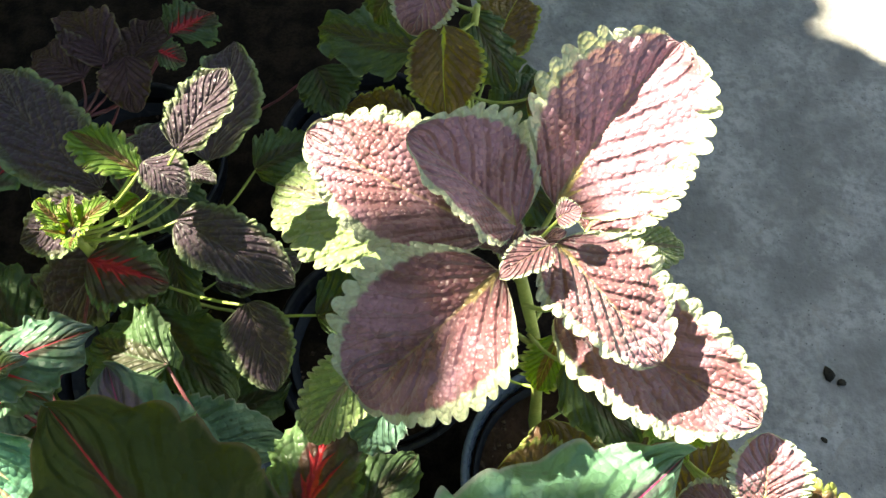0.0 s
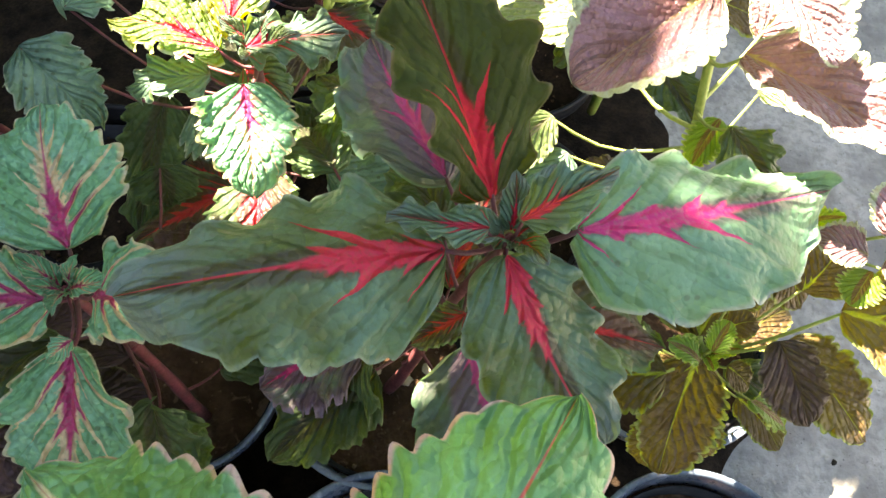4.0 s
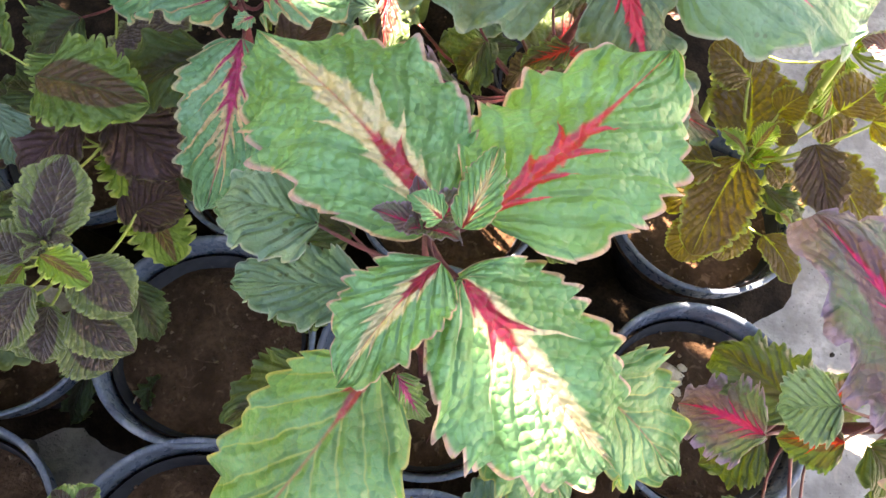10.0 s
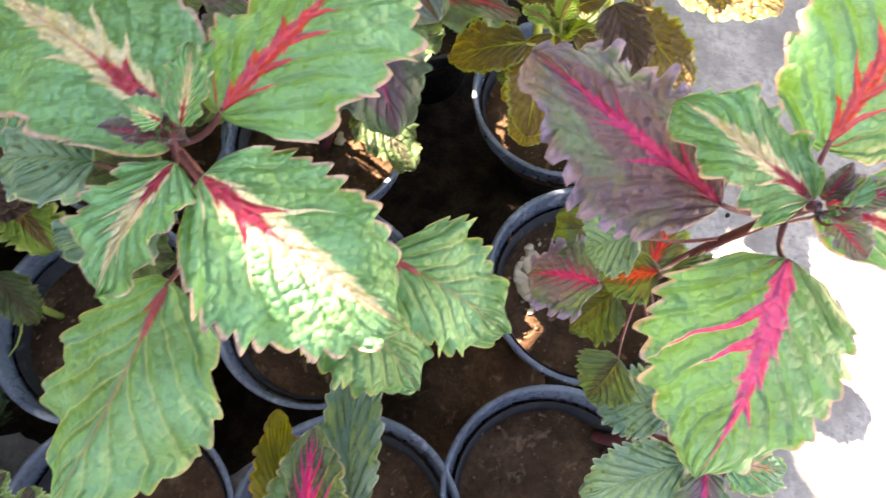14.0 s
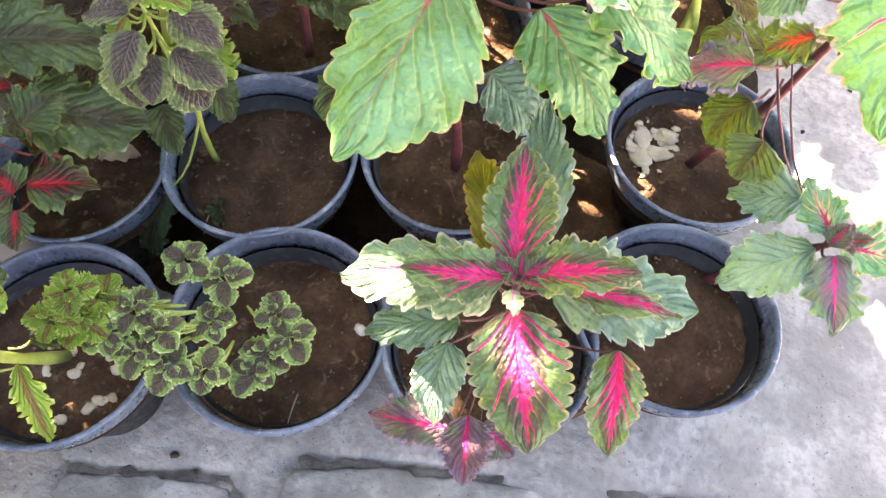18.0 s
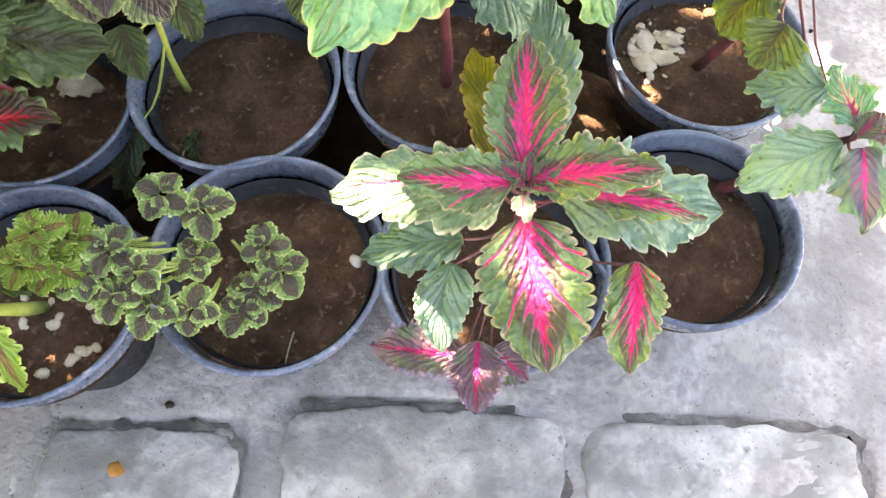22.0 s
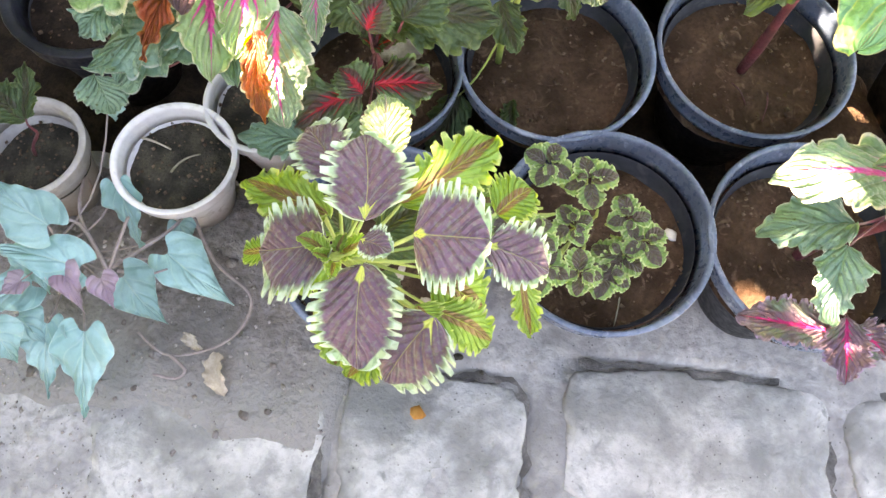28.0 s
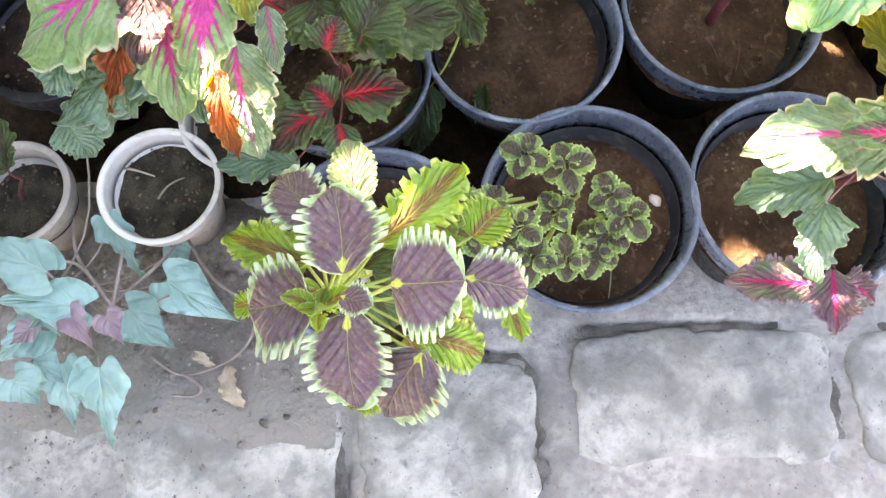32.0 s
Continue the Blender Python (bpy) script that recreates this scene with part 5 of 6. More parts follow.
leaf(purple_coleus, "rimmed", (-0.429, -0.574, 0.44), (-0.457, -0.543, 0.43), 0.034)
leaf(purple_coleus, "paleback", (-0.404, -0.568, 0.460), (-0.412, -0.529, 0.460), 0.026)
leaf(purple_coleus, "lime", (-0.434, -0.588, 0.43), (-0.484, -0.579, 0.42), 0.030)
leaf(purple_coleus, "lime", (-0.461, -0.618, 0.42), (-0.477, -0.620, 0.41), 0.016)
leaf(purple_coleus, "rimmed", (-0.401, -0.623, 0.485), (-0.385, -0.627, 0.49), 0.016)
leaf(purple_coleus, "lime", (-0.366, -0.609, 0.4), (-0.334, -0.616, 0.38), 0.043)
leaf(purple_coleus, "lime", (-0.338, -0.569, 0.42), (-0.321, -0.549, 0.42), 0.032)
leaf(purple_coleus, "lime", (-0.373, -0.630, 0.41), (-0.364, -0.639, 0.4), 0.025)
leaf(purple_coleus, "lime", (-0.433, -0.593, 0.43), (-0.463, -0.595, 0.42), 0.035)
leaf(purple_coleus, "shade", (-0.379, -0.538, 0.36), (-0.379, -0.512, 0.35), 0.031)
leaf(purple_coleus, "lime", (-0.318, -0.581, 0.38), (-0.299, -0.616, 0.34), 0.018)
leaf(purple_coleus, "lime", (-0.388, -0.650, 0.4), (-0.405, -0.673, 0.38), 0.026)

pale_pink_coleus = plant("coleus_plant", (-0.60, -0.30, 0.14), (-0.60, -0.36, 0.36), "wine", "coleus with pale green leaves and bright pink hearts")
leaf(pale_pink_coleus, "blush", (-0.573, -0.368, 0.385), (-0.683, -0.438, 0.360), 0.105, fold=8)
leaf(pale_pink_coleus, "teal", (-0.587, -0.424, 0.330), (-0.678, -0.464, 0.300), 0.070)
leaf(pale_pink_coleus, "fuchsia", (-0.537, -0.355, 0.385), (-0.548, -0.457, 0.345), 0.054)
leaf(pale_pink_coleus, "sunpale", (-0.524, -0.415, 0.360), (-0.507, -0.488, 0.310), 0.055)
leaf(pale_pink_coleus, "rust", (-0.529, -0.444, 0.368), (-0.516, -0.498, 0.330), 0.020, fold=34)
leaf(pale_pink_coleus, "rust", (-0.602, -0.412, 0.365), (-0.617, -0.468, 0.335), 0.026, fold=34)
leaf(pale_pink_coleus, "wine", (-0.580, -0.392, 0.390), (-0.585, -0.446, 0.375), 0.040)
leaf(pale_pink_coleus, "amber", (-0.523, -0.362, 0.380), (-0.510, -0.408, 0.375), 0.030)
leaf(pale_pink_coleus, "blush", (-0.585, -0.379, 0.355), (-0.567, -0.469, 0.325), 0.055)
leaf(pale_pink_coleus, "teal", (-0.702, -0.444, 0.25), (-0.692, -0.463, 0.22), 0.046)
leaf(pale_pink_coleus, "sunpale", (-0.501, -0.391, 0.370), (-0.491, -0.434, 0.350), 0.022)
leaf(pale_pink_coleus, "teal", (-0.656, -0.419, 0.34), (-0.677, -0.452, 0.33), 0.051)

grey_pot_coleus = plant("coleus_plant", (-0.823, -0.472, 0.10), (-0.800, -0.463, 0.170), "wine", "dim green seedling in a grey clay pot", thick=0.0022)
leaf(grey_pot_coleus, "shade", (-0.800, -0.463, 0.170), (-0.839, -0.442, 0.190), 0.045)
leaf(grey_pot_coleus, "shade", (-0.800, -0.463, 0.170), (-0.803, -0.417, 0.200), 0.024)

ember_dark_coleus = plant("coleus_plant", (-0.484, -0.327, 0.15), (-0.47, -0.36, 0.25), "wine", "coleus with dark leaves and red hearts")
leaf(ember_dark_coleus, "ember", (-0.458, -0.412, 0.255), (-0.403, -0.386, 0.25), 0.055)
leaf(ember_dark_coleus, "ember", (-0.472, -0.424, 0.255), (-0.519, -0.455, 0.25), 0.047)
leaf(ember_dark_coleus, "teal", (-0.497, -0.462, 0.24), (-0.571, -0.464, 0.23), 0.045)
leaf(ember_dark_coleus, "ember", (-0.462, -0.426, 0.25), (-0.455, -0.459, 0.24), 0.035)
leaf(ember_dark_coleus, "ember", (-0.468, -0.413, 0.255), (-0.494, -0.395, 0.26), 0.040)
leaf(ember_dark_coleus, "shade", (-0.508, -0.309, 0.33), (-0.415, -0.264, 0.3), 0.088)
leaf(ember_dark_coleus, "shade", (-0.466, -0.347, 0.31), (-0.363, -0.330, 0.28), 0.087)
leaf(ember_dark_coleus, "shade", (-0.485, -0.337, 0.3), (-0.477, -0.365, 0.27), 0.068)
leaf(ember_dark_coleus, "shade", (-0.437, -0.384, 0.33), (-0.418, -0.347, 0.33), 0.058)
leaf(ember_dark_coleus, "ember", (-0.462, -0.401, 0.33), (-0.454, -0.377, 0.34), 0.040)

shade_coleus = plant("coleus_plant", (-0.50, 0.10, 0.14), (-0.47, 0.04, 0.40), "wine", "coleus with dark scalloped leaves in the shade")
leaf(shade_coleus, "dusk", (-0.471, -0.047, 0.4), (-0.488, 0.010, 0.4), 0.056)
leaf(shade_coleus, "dusk", (-0.513, -0.053, 0.4), (-0.577, -0.016, 0.38), 0.052)
leaf(shade_coleus, "teal", (-0.531, -0.057, 0.36), (-0.584, -0.070, 0.34), 0.054)
leaf(shade_coleus, "shade", (-0.469, -0.091, 0.34), (-0.494, -0.143, 0.32), 0.072)
leaf(shade_coleus, "wine", (-0.483, 0.023, 0.34), (-0.455, -0.017, 0.32), 0.062)
leaf(shade_coleus, "shade", (-0.613, 0.004, 0.33), (-0.579, -0.000, 0.32), 0.064)

# ---------------------------------------------------------------- low coleus with many small leaves
tiny_coleus = plant("coleus_plant", (-0.245, -0.445, 0.145), (-0.245, -0.46, 0.215), "lime", "low bushy coleus with small dark leaves edged in pale green", thick=0.003)
def tuft(x, y, z, kind="tiny"):
    """A side shoot of the low coleus: two crossed pairs of leaves and two young ones."""
    tiny_coleus["stem_top"] = [x * 0.45 - 0.135, y * 0.45 - 0.253, z - 0.025]
    spin = chance.uniform(0, 6.28)
    for k in range(6):
        a = spin + (k * 1.5708 if k < 4 else k * 2.1)
        d = chance.uniform(0.019, 0.026) * (1.0 if k < 4 else 0.55)
        up = 0.006 if k > 3 else 0.0
        leaf(tiny_coleus, kind, (x + 0.003 * math.cos(a), y + 0.003 * math.sin(a), z + up), (x + d * math.cos(a), y + d * math.sin(a), z + up + chance.uniform(-0.008, 0.003)), d * 0.98,
             fold=10, arch=0.10, ruffle=0.0012, rows=26, cols=9)


# tips of the side shoots
tuft(-0.298, -0.443, 0.250)
tuft(-0.262, -0.451, 0.250)
tuft(-0.354, -0.490, 0.250, "lime")
tuft(-0.325, -0.495, 0.250)
tuft(-0.299, -0.507, 0.245)
tuft(-0.313, -0.526, 0.240)
tuft(-0.285, -0.531, 0.235)
tuft(-0.256, -0.528, 0.230)
tuft(-0.341, -0.516, 0.240)
tuft(-0.267, -0.485, 0.225)
tuft(-0.216, -0.463, 0.215)
tuft(-0.200, -0.480, 0.210)
tuft(-0.218, -0.497, 0.205)
tuft(-0.226, -0.514, 0.200)
tuft(-0.379, -0.493, 0.260, "lime")
tuft(-0.381, -0.519, 0.260, "lime")
tuft(-0.362, -0.512, 0.250, "lime")

# ---------------------------------------------------------------- vine with blue-green arrow leaves
sweet_vine = plant("trailing_vine", (-0.80, -0.56, 0.004), (-0.76, -0.565, 0.11), "vine", "trailing vine with blue-green arrow-shaped leaves on bare earth", "vine", thick=0.0035)
leaf(sweet_vine, "vine", (-0.721, -0.490, 0.11), (-0.696, -0.542, 0.06), 0.042, fold=16, twist=20)
leaf(sweet_vine, "vine", (-0.659, -0.508, 0.08), (-0.647, -0.531, 0.06), 0.030)
leaf(sweet_vine, "vine", (-0.652, -0.549, 0.1), (-0.576, -0.583, 0.08), 0.058)
leaf(sweet_vine, "vine", (-0.682, -0.584, 0.11), (-0.631, -0.618, 0.09), 0.054)
leaf(sweet_vine, "vine", (-0.702, -0.595, 0.14), (-0.808, -0.591, 0.14), 0.052)
leaf(sweet_vine, "vine", (-0.741, -0.559, 0.17), (-0.820, -0.526, 0.17), 0.055)
leaf(sweet_vine, "vine", (-0.743, -0.643, 0.1), (-0.735, -0.711, 0.06), 0.048)
leaf(sweet_vine, "vine", (-0.705, -0.643, 0.1), (-0.698, -0.722, 0.05), 0.059)
leaf(sweet_vine, "vine", (-0.776, -0.662, 0.12), (-0.756, -0.686, 0.1), 0.052)
leaf(sweet_vine, "vine", (-0.762, -0.623, 0.12), (-0.810, -0.650, 0.11), 0.052)
leaf(sweet_vine, "pinkvine", (-0.727, -0.597, 0.14), (-0.690, -0.632, 0.14), 0.032)
leaf(sweet_vine, "pinkvine", (-0.688, -0.596, 0.14), (-0.666, -0.622, 0.14), 0.030)
leaf(sweet_vine, "vine", (-0.731, -0.424, 0.17), (-0.732, -0.434, 0.14), 0.039)
leaf(sweet_vine, "pinkvine", (-0.760, -0.614, 0.14), (-0.776, -0.631, 0.14), 0.028)
leaf(sweet_vine, "vine", (-0.767, -0.643, 0.11), (-0.738, -0.662, 0.09), 0.044)
leaf(sweet_vine, "vine", (-0.778, -0.580, 0.13), (-0.741, -0.617, 0.12), 0.042)


def runner(points, thick=0.0022):
    """A bare trailing stem through points, rounded off."""
    pts = [Vector(p) for p in points]
    out = []
    for i in range(len(pts) - 1):
        p0, p1, p2, p3 = pts[max(i - 1, 0)], pts[i], pts[i + 1], pts[min(i + 2, len(pts) - 1)]
        for k in range(6):
            t = k / 6
            out.append(0.5 * ((2 * p1) + (p2 - p0) * t + (2 * p0 - 5 * p1 + 4 * p2 - p3) * t * t + (3 * p1 - p0 - 3 * p2 + p3) * t ** 3))
    out.append(pts[-1])
    v, f = tube(out, [thick * (1 - 0.4 * i / len(out)) for i in range(len(out))], 6)
    return link("runner", v, f, VINESTEM, sweet_vine)


runner(((-0.711, -0.568, 0.11), (-0.752, -0.529, 0.1), (-0.775, -0.479, 0.08), (-0.779, -0.481, 0.05)))
runner(((-0.697, -0.583, 0.11), (-0.738, -0.543, 0.12), (-0.750, -0.556, 0.16)))
runner(((-0.698, -0.580, 0.11), (-0.694, -0.532, 0.12), (-0.698, -0.523, 0.11)))
runner(((-0.701, -0.575, 0.1), (-0.657, -0.514, 0.09), (-0.661, -0.479, 0.08)))
runner(((-0.661, -0.479, 0.08), (-0.621, -0.533, 0.05), (-0.575, -0.562, 0.03), (-0.589, -0.610, 0.02), (-0.645, -0.639, 0.02), (-0.684, -0.623, 0.03)))
runner(((-0.645, -0.639, 0.02), (-0.625, -0.651, 0.02), (-0.634, -0.661, 0.015), (-0.659, -0.662, 0.015)))
runner(((-0.694, -0.577, 0.1), (-0.665, -0.575, 0.1), (-0.646, -0.565, 0.1)))


# ---------------------------------------------------------------- blocks
for k, (bx, by, bw, bh, bt) in enumerate(BLOCKS):
    slab("paving_block", bx, by, bw, bh, 0.0028, bt, k + 3, "worn grey cement block let into the ground")


DIRT = plain_material("joint_dirt", (0.07, 0.066, 0.058), (0.19, 0.18, 0.16), 40, 0.95, 0.8, 0.003)
for k, (bx, by, bw, bh, bt) in enumerate(BLOCKS):
    # dark dirt in the open joint along the block's back and one end
    line = [(-bw / 2 + 0.01 + (bw - 0.03) * i / 30, bh / 2 + 0.003) for i in range(31)]
    line += [(bw / 2 - 0.02 + 0.023 * math.sin(a * 0.26), bh / 2 - 0.02 + 0.023 * math.cos(a * 0.26)) for a in range(1, 7)]
    line += [(bw / 2 + 0.003, bh / 2 - 0.03 - (bh - 0.05) * i / 16) for i in range(17)]
    cb, sb = math.cos(radians(bt)), math.sin(radians(bt))
    verts = []
    for i, (u, v) in enumerate(line):
        end = i > 33
        w = max(0.0008, (0.008 if end else 0.005) * (0.75 + 1.3 * noise.noise((i * 0.37, k * 5.0, 0.0))))
        wob = 0.004 * noise.noise((i * 0.23, k * 3.0, 4.0))
        for sgn in (-1, 1):
            lu, lv = (u + wob + sgn * w, v) if end else (u, v + wob + sgn * w)
            gx, gy = bx + lu * cb - lv * sb, by + lu * sb + lv * cb
            verts.append((gx, gy, -0.0005 + 0.002 * noise.noise((gx * 60, gy * 60, 0.0))))
    tagged(link("joint", verts, [(2 * i, 2 * i + 1, 2 * i + 3, 2 * i + 2) for i in range(len(line) - 1)], DIRT), "dark dirt in the joint beside a block", "dirt", kind="structure")

# ---------------------------------------------------------------- litter
def chip(name, place, size, material, label, category, seed, flat=0.35, group=""):
    """A small broken piece: a squashed ball with an uneven outline."""
    rnd = random.Random(seed)
    verts, faces, n = [], [], 9
    for i, (s, h) in enumerate(((0.55, -1.0), (1.0, -0.2), (0.9, 0.5), (0.45, 1.0))):
        for k in range(n):
            a = 2 * math.pi * k / n
            w = rnd.uniform(0.72, 1.2)
            verts.append((size * s * w * math.cos(a), size * 0.75 * s * w * math.sin(a), size * flat * (h + rnd.uniform(-0.2, 0.2))))
    for i in range(3):
        for k in range(n):
            faces.append((i * n + k, i * n + (k + 1) % n, (i + 1) * n + (k + 1) % n, (i + 1) * n + k))
    faces += [tuple(range(n))[::-1], tuple(3 * n + k for k in range(n))]
    ob = link(name, verts, faces, material)
    ob.matrix_world = pose(*place, rnd.uniform(-12, 12), rnd.uniform(-12, 12), rnd.uniform(0, 360))
    return tagged(ob, label, category, group)


SOIL_Z = 0.1295
chip("pebble", (-0.154, -0.433, SOIL_Z + 0.001), 0.0075, STONE, "pale pinkish pebble on brown soil", "pebble", 3, 0.5)
# pale litter, gathered to stand in for sunlit soil as well
for k in range(22):
    a, q = chance.uniform(0.4, 5.2), chance.uniform(0.010, 0.036)
    chip("dry_flake", (0.124 + q * math.cos(a), -0.147 + 1.2 * q * math.sin(a), SOIL_Z + 0.0012 + 0.0001 * k), chance.uniform(0.0025, 0.0068), CHAFF, "pale dry flake lying on potting soil", "plant litter", 240 + k, 0.12,
         "pale flakes in the pot")
# pale pieces where the sun patch lies on the soil, light in their colour
for k, (gx, gy, gs) in enumerate(((0.114, -0.138, 0.021), (0.134, -0.128, 0.018), (0.110, -0.162, 0.018), (0.128, -0.152, 0.019), (0.100, -0.148, 0.014), (0.142, -0.145, 0.012))):
    chip("dry_crust", (gx, gy, SOIL_Z + 0.0008), gs, CHAFF, "pale piece that stands in for a sunlit patch of soil", "dry soil", 610 + k, 0.10, "pale flakes in the pot")
for k in range(14):
    chip("dry_flake", (-0.405 + chance.uniform(-0.05, 0.045), -0.545 + chance.uniform(-0.035, 0.05), SOIL_Z + 0.0015), chance.uniform(0.004, 0.008), CHAFF, "pale dry flake lying on potting soil", "plant litter", 70 + k, 0.2, "pale flakes in the pot")
for k in range(9):
    chip("dry_flake", (-0.10 + chance.uniform(-0.07, 0.02), -0.02 + chance.uniform(-0.06, 0.05), SOIL_Z + 0.0015), chance.uniform(0.004, 0.009), CHAFF, "pale dry flake lying on potting soil", "plant litter", 90 + k, 0.2, "pale flakes in the pot")
chip("orange_scrap", (-0.370, -0.644, 0.013), 0.010, plain_material("rusty_orange", (0.42, 0.17, 0.03), (0.56, 0.27, 0.06), 60, 0.8), "small rusty orange scrap on the block", "litter", 5, 0.2)
for k, (gx, gy, gs) in enumerate(((-0.339, -0.573, 0.006), (-0.31, -0.585, 0.003), (0.449, 0.185, 0.009), (0.462, 0.175, 0.006), (0.43, 0.11, 0.004), (0.36, 0.02, 0.004), (-0.60, -0.69, 0.005), (-0.72, -0.69, 0.005))):
    chip("dirt_crumb", (gx, gy, 0.002), gs, DARKSOIL, "dark crumb of earth on the concrete", "dirt", 120 + k, 0.4, "crumbs of earth")
for k in range(26):
    gx, gy = chance.uniform(-0.86, -0.5), chance.uniform(-0.74, -0.50)
    chip("earth_clod", (gx, gy, 0.010), chance.uniform(0.003, 0.008), EARTH, "crumbly grey-brown clod of earth", "dirt", 200 + k, 0.55, "clods of bare earth")


# crumbs and small stones strewn over the earth by the vine, too many to count
cv, cf = [], []
for _ in range(950):
    gx, gy = chance.uniform(-1.0, -0.42), chance.uniform(-0.86, -0.46)
    gs = chance.choice((0.0010, 0.0013, 0.0017, 0.0022, 0.0030))
    o, c = len(cv), Vector((gx, gy, max(rough_ground(gx, gy), bare_height(gx, gy)) + gs * 0.2))
    for d in ((1, 0, 0), (-1, 0, 0), (0, 1, 0), (0, -1, 0), (0, 0, 0.8), (0, 0, -0.8)):
        cv.append(c + Vector(d) * gs * chance.uniform(0.6, 1.3))
    cf += [(o + i, o + j, o + k) for i, j, k in ((0, 2, 4), (2, 1, 4), (1, 3, 4), (3, 0, 4), (2, 0, 5), (1, 2, 5), (3, 1, 5), (0, 3, 5))]
tagged(link("earth_crumbs", cv, cf, plain_material("crumb_mix", (0.16, 0.14, 0.12), (0.48, 0.45, 0.41), 45, 0.95, 0.6, 0.002)), "crumbs of earth and small grey stones", "gravel", kind="stuff")


def withered(place, length, width, turn, tilt, label, material=DRYLEAF):
    v, f, uv = blade(length, width, "ovate", 22, 0.12, -0.8, 0.004, 0.001, 26, 11, int(turn) + 500)
    ob = link("withered_leaf", v, f, material, uvs=uv)
    ob.matrix_world = pose(*place, tilt, 0, turn)
    return tagged(ob, label, "dead leaf", "withered leaves")


withered((-0.489, -0.293, 0.133), 0.048, 0.026, 10, 14, "withered pale grey leaf on the soil of a pot")
withered((-0.337, -0.315, 0.1295), 0.036, 0.018, -80, 30, "drooping pale leaf on a dry stalk", LEAF["shade"])
withered((-0.60, -0.625, 0.012), 0.05, 0.022, -62, 8, "pale dry leaf lying on bare earth", CHAFF)
withered((-0.64, -0.612, 0.012), 0.03, 0.012, -30, 8, "pale dry leaf lying on bare earth", CHAFF)


def twig(points, thick, material, label):
    v, f = tube(points, [thick * (1 - 0.5 * i / len(points)) for i in range(len(points))], 5)
    return tagged(link("twig", v, f, material), label, "twig", "dry twigs")


twig(bend((-0.345, -0.335, 0.130), (-0.343, -0.362, 0.1305), 0.004), 0.0012, DRYLEAF, "thin dry stalk on brown soil")
twig(bend((-0.066, -0.245, 0.1305), (-0.070, -0.282, 0.1305), 0.006), 0.0009, STEM, "dark thin root on brown soil")
twig(bend((-0.105, -0.24, 0.1295), (-0.088, -0.265, 0.1295), 0.005), 0.0009, STEM, "dark thin root on brown soil")
twig(bend((-0.721, -0.428, 0.098), (-0.686, -0.435, 0.099), 0.004), 0.0016, CHAFF, "pale dry stick in a white pot")
twig(bend((-0.678, -0.460, 0.098), (-0.654, -0.434, 0.099), 0.008), 0.0014, DRYLEAF, "grey dry stick in a white pot")
twig(bend((-0.197, -0.505, 0.1295), (-0.199, -0.538, 0.1295), 0.003), 0.0010, DRYLEAF, "thin dry stalk on brown soil")
twig(bend((-0.845, -0.44, 0.14), (-0.835, -0.475, 0.25), 0.01), 0.006, GREYPOT, "thick grey dry stem in a clay pot")

# ---------------------------------------------------------------- added unseen hedges that block sun and sky
# places the sun should reach: point and radius of each opening
GAPS = (
    ((0.035, 0.115, 0.55), 0.122), ((0.10, 0.19, 0.58), 0.07), ((0.12, 0.06, 0.53), 0.06), ((-0.08, 0.16, 0.52), 0.06), ((0.065, 0.045, 0.53), 0.045), ((-0.151, 0.183, 0.49), 0.032),
    ((-0.125, 0.222, 0.50), 0.026), ((-0.095, 0.089, 0.43), 0.03), ((-0.10, 0.15, 0.45), 0.022), ((-0.22, 0.17, 0.46), 0.016), ((-0.255, 0.06, 0.43), 0.042), ((-0.22, 0.13, 0.48), 0.022), ((-0.028, -0.315, 0.54), 0.010), ((-0.126, -0.474, 0.335), 0.009), ((-0.102, -0.478, 0.335), 0.009), ((-0.079, -0.480, 0.335), 0.008), ((-0.057, -0.477, 0.335), 0.007), ((-0.037, -0.472, 0.335), 0.004),
    ((-0.016, -0.504, 0.37), 0.010), ((-0.153, 0.185, 0.485), 0.004), ((-0.102, 0.173, 0.45), 0.002), ((-0.115, 0.106, 0.41), 0.006), ((-0.408, -0.544, 0.47), 0.006), ((-0.462, -0.626, 0.44), 0), ((-0.414, -0.621, 0.47), -0.002), ((-0.304, -0.591, 0.4), 0), ((-0.489, -0.459, 0.33), -0.002), ((-0.543, -0.434, 0.36), -0.006), ((-0.52, -0.46, 0.36), 0.012),
    ((-0.56, -0.43, 0.36), 0.010), ((0.121, -0.159, 0.147), 0.030), ((0.112, -0.18, 0.15), 0.014), ((0.14, -0.155, 0.15), 0.006), ((0.068, -0.124, 0.17), 0.009), ((0.061, -0.163, 0.17), 0.009), ((0.066, -0.203, 0.17), 0.010), ((-0.596, -0.635, 0.0), 0.002), ((-0.594, -0.675, 0.0), 0.010), ((0.37, 0.49, 0.0), -0.006),
    ((0.475, 0.355, 0.0), -0.004), ((-0.023, -0.239, 0.16), 0.010), ((-0.088, -0.478, 0.16), 0.008), ((0.050, 0.061, 0.505), 0.012), ((0.070, 0.066, 0.503), 0.014), ((0.088, 0.066, 0.50), 0.012), ((0.088, 0.006, 0.50), 0.008), ((-0.234, 0.012, 0.465), 0.030), ((-0.355, 0.146, 0.46), 0.018), ((-0.338, 0.168, 0.46), 0.014))
hedge = empty("hedge", (-1.45, 0.6, 0.0), "added unseen hedge that casts the shade on the bed", "hedge")
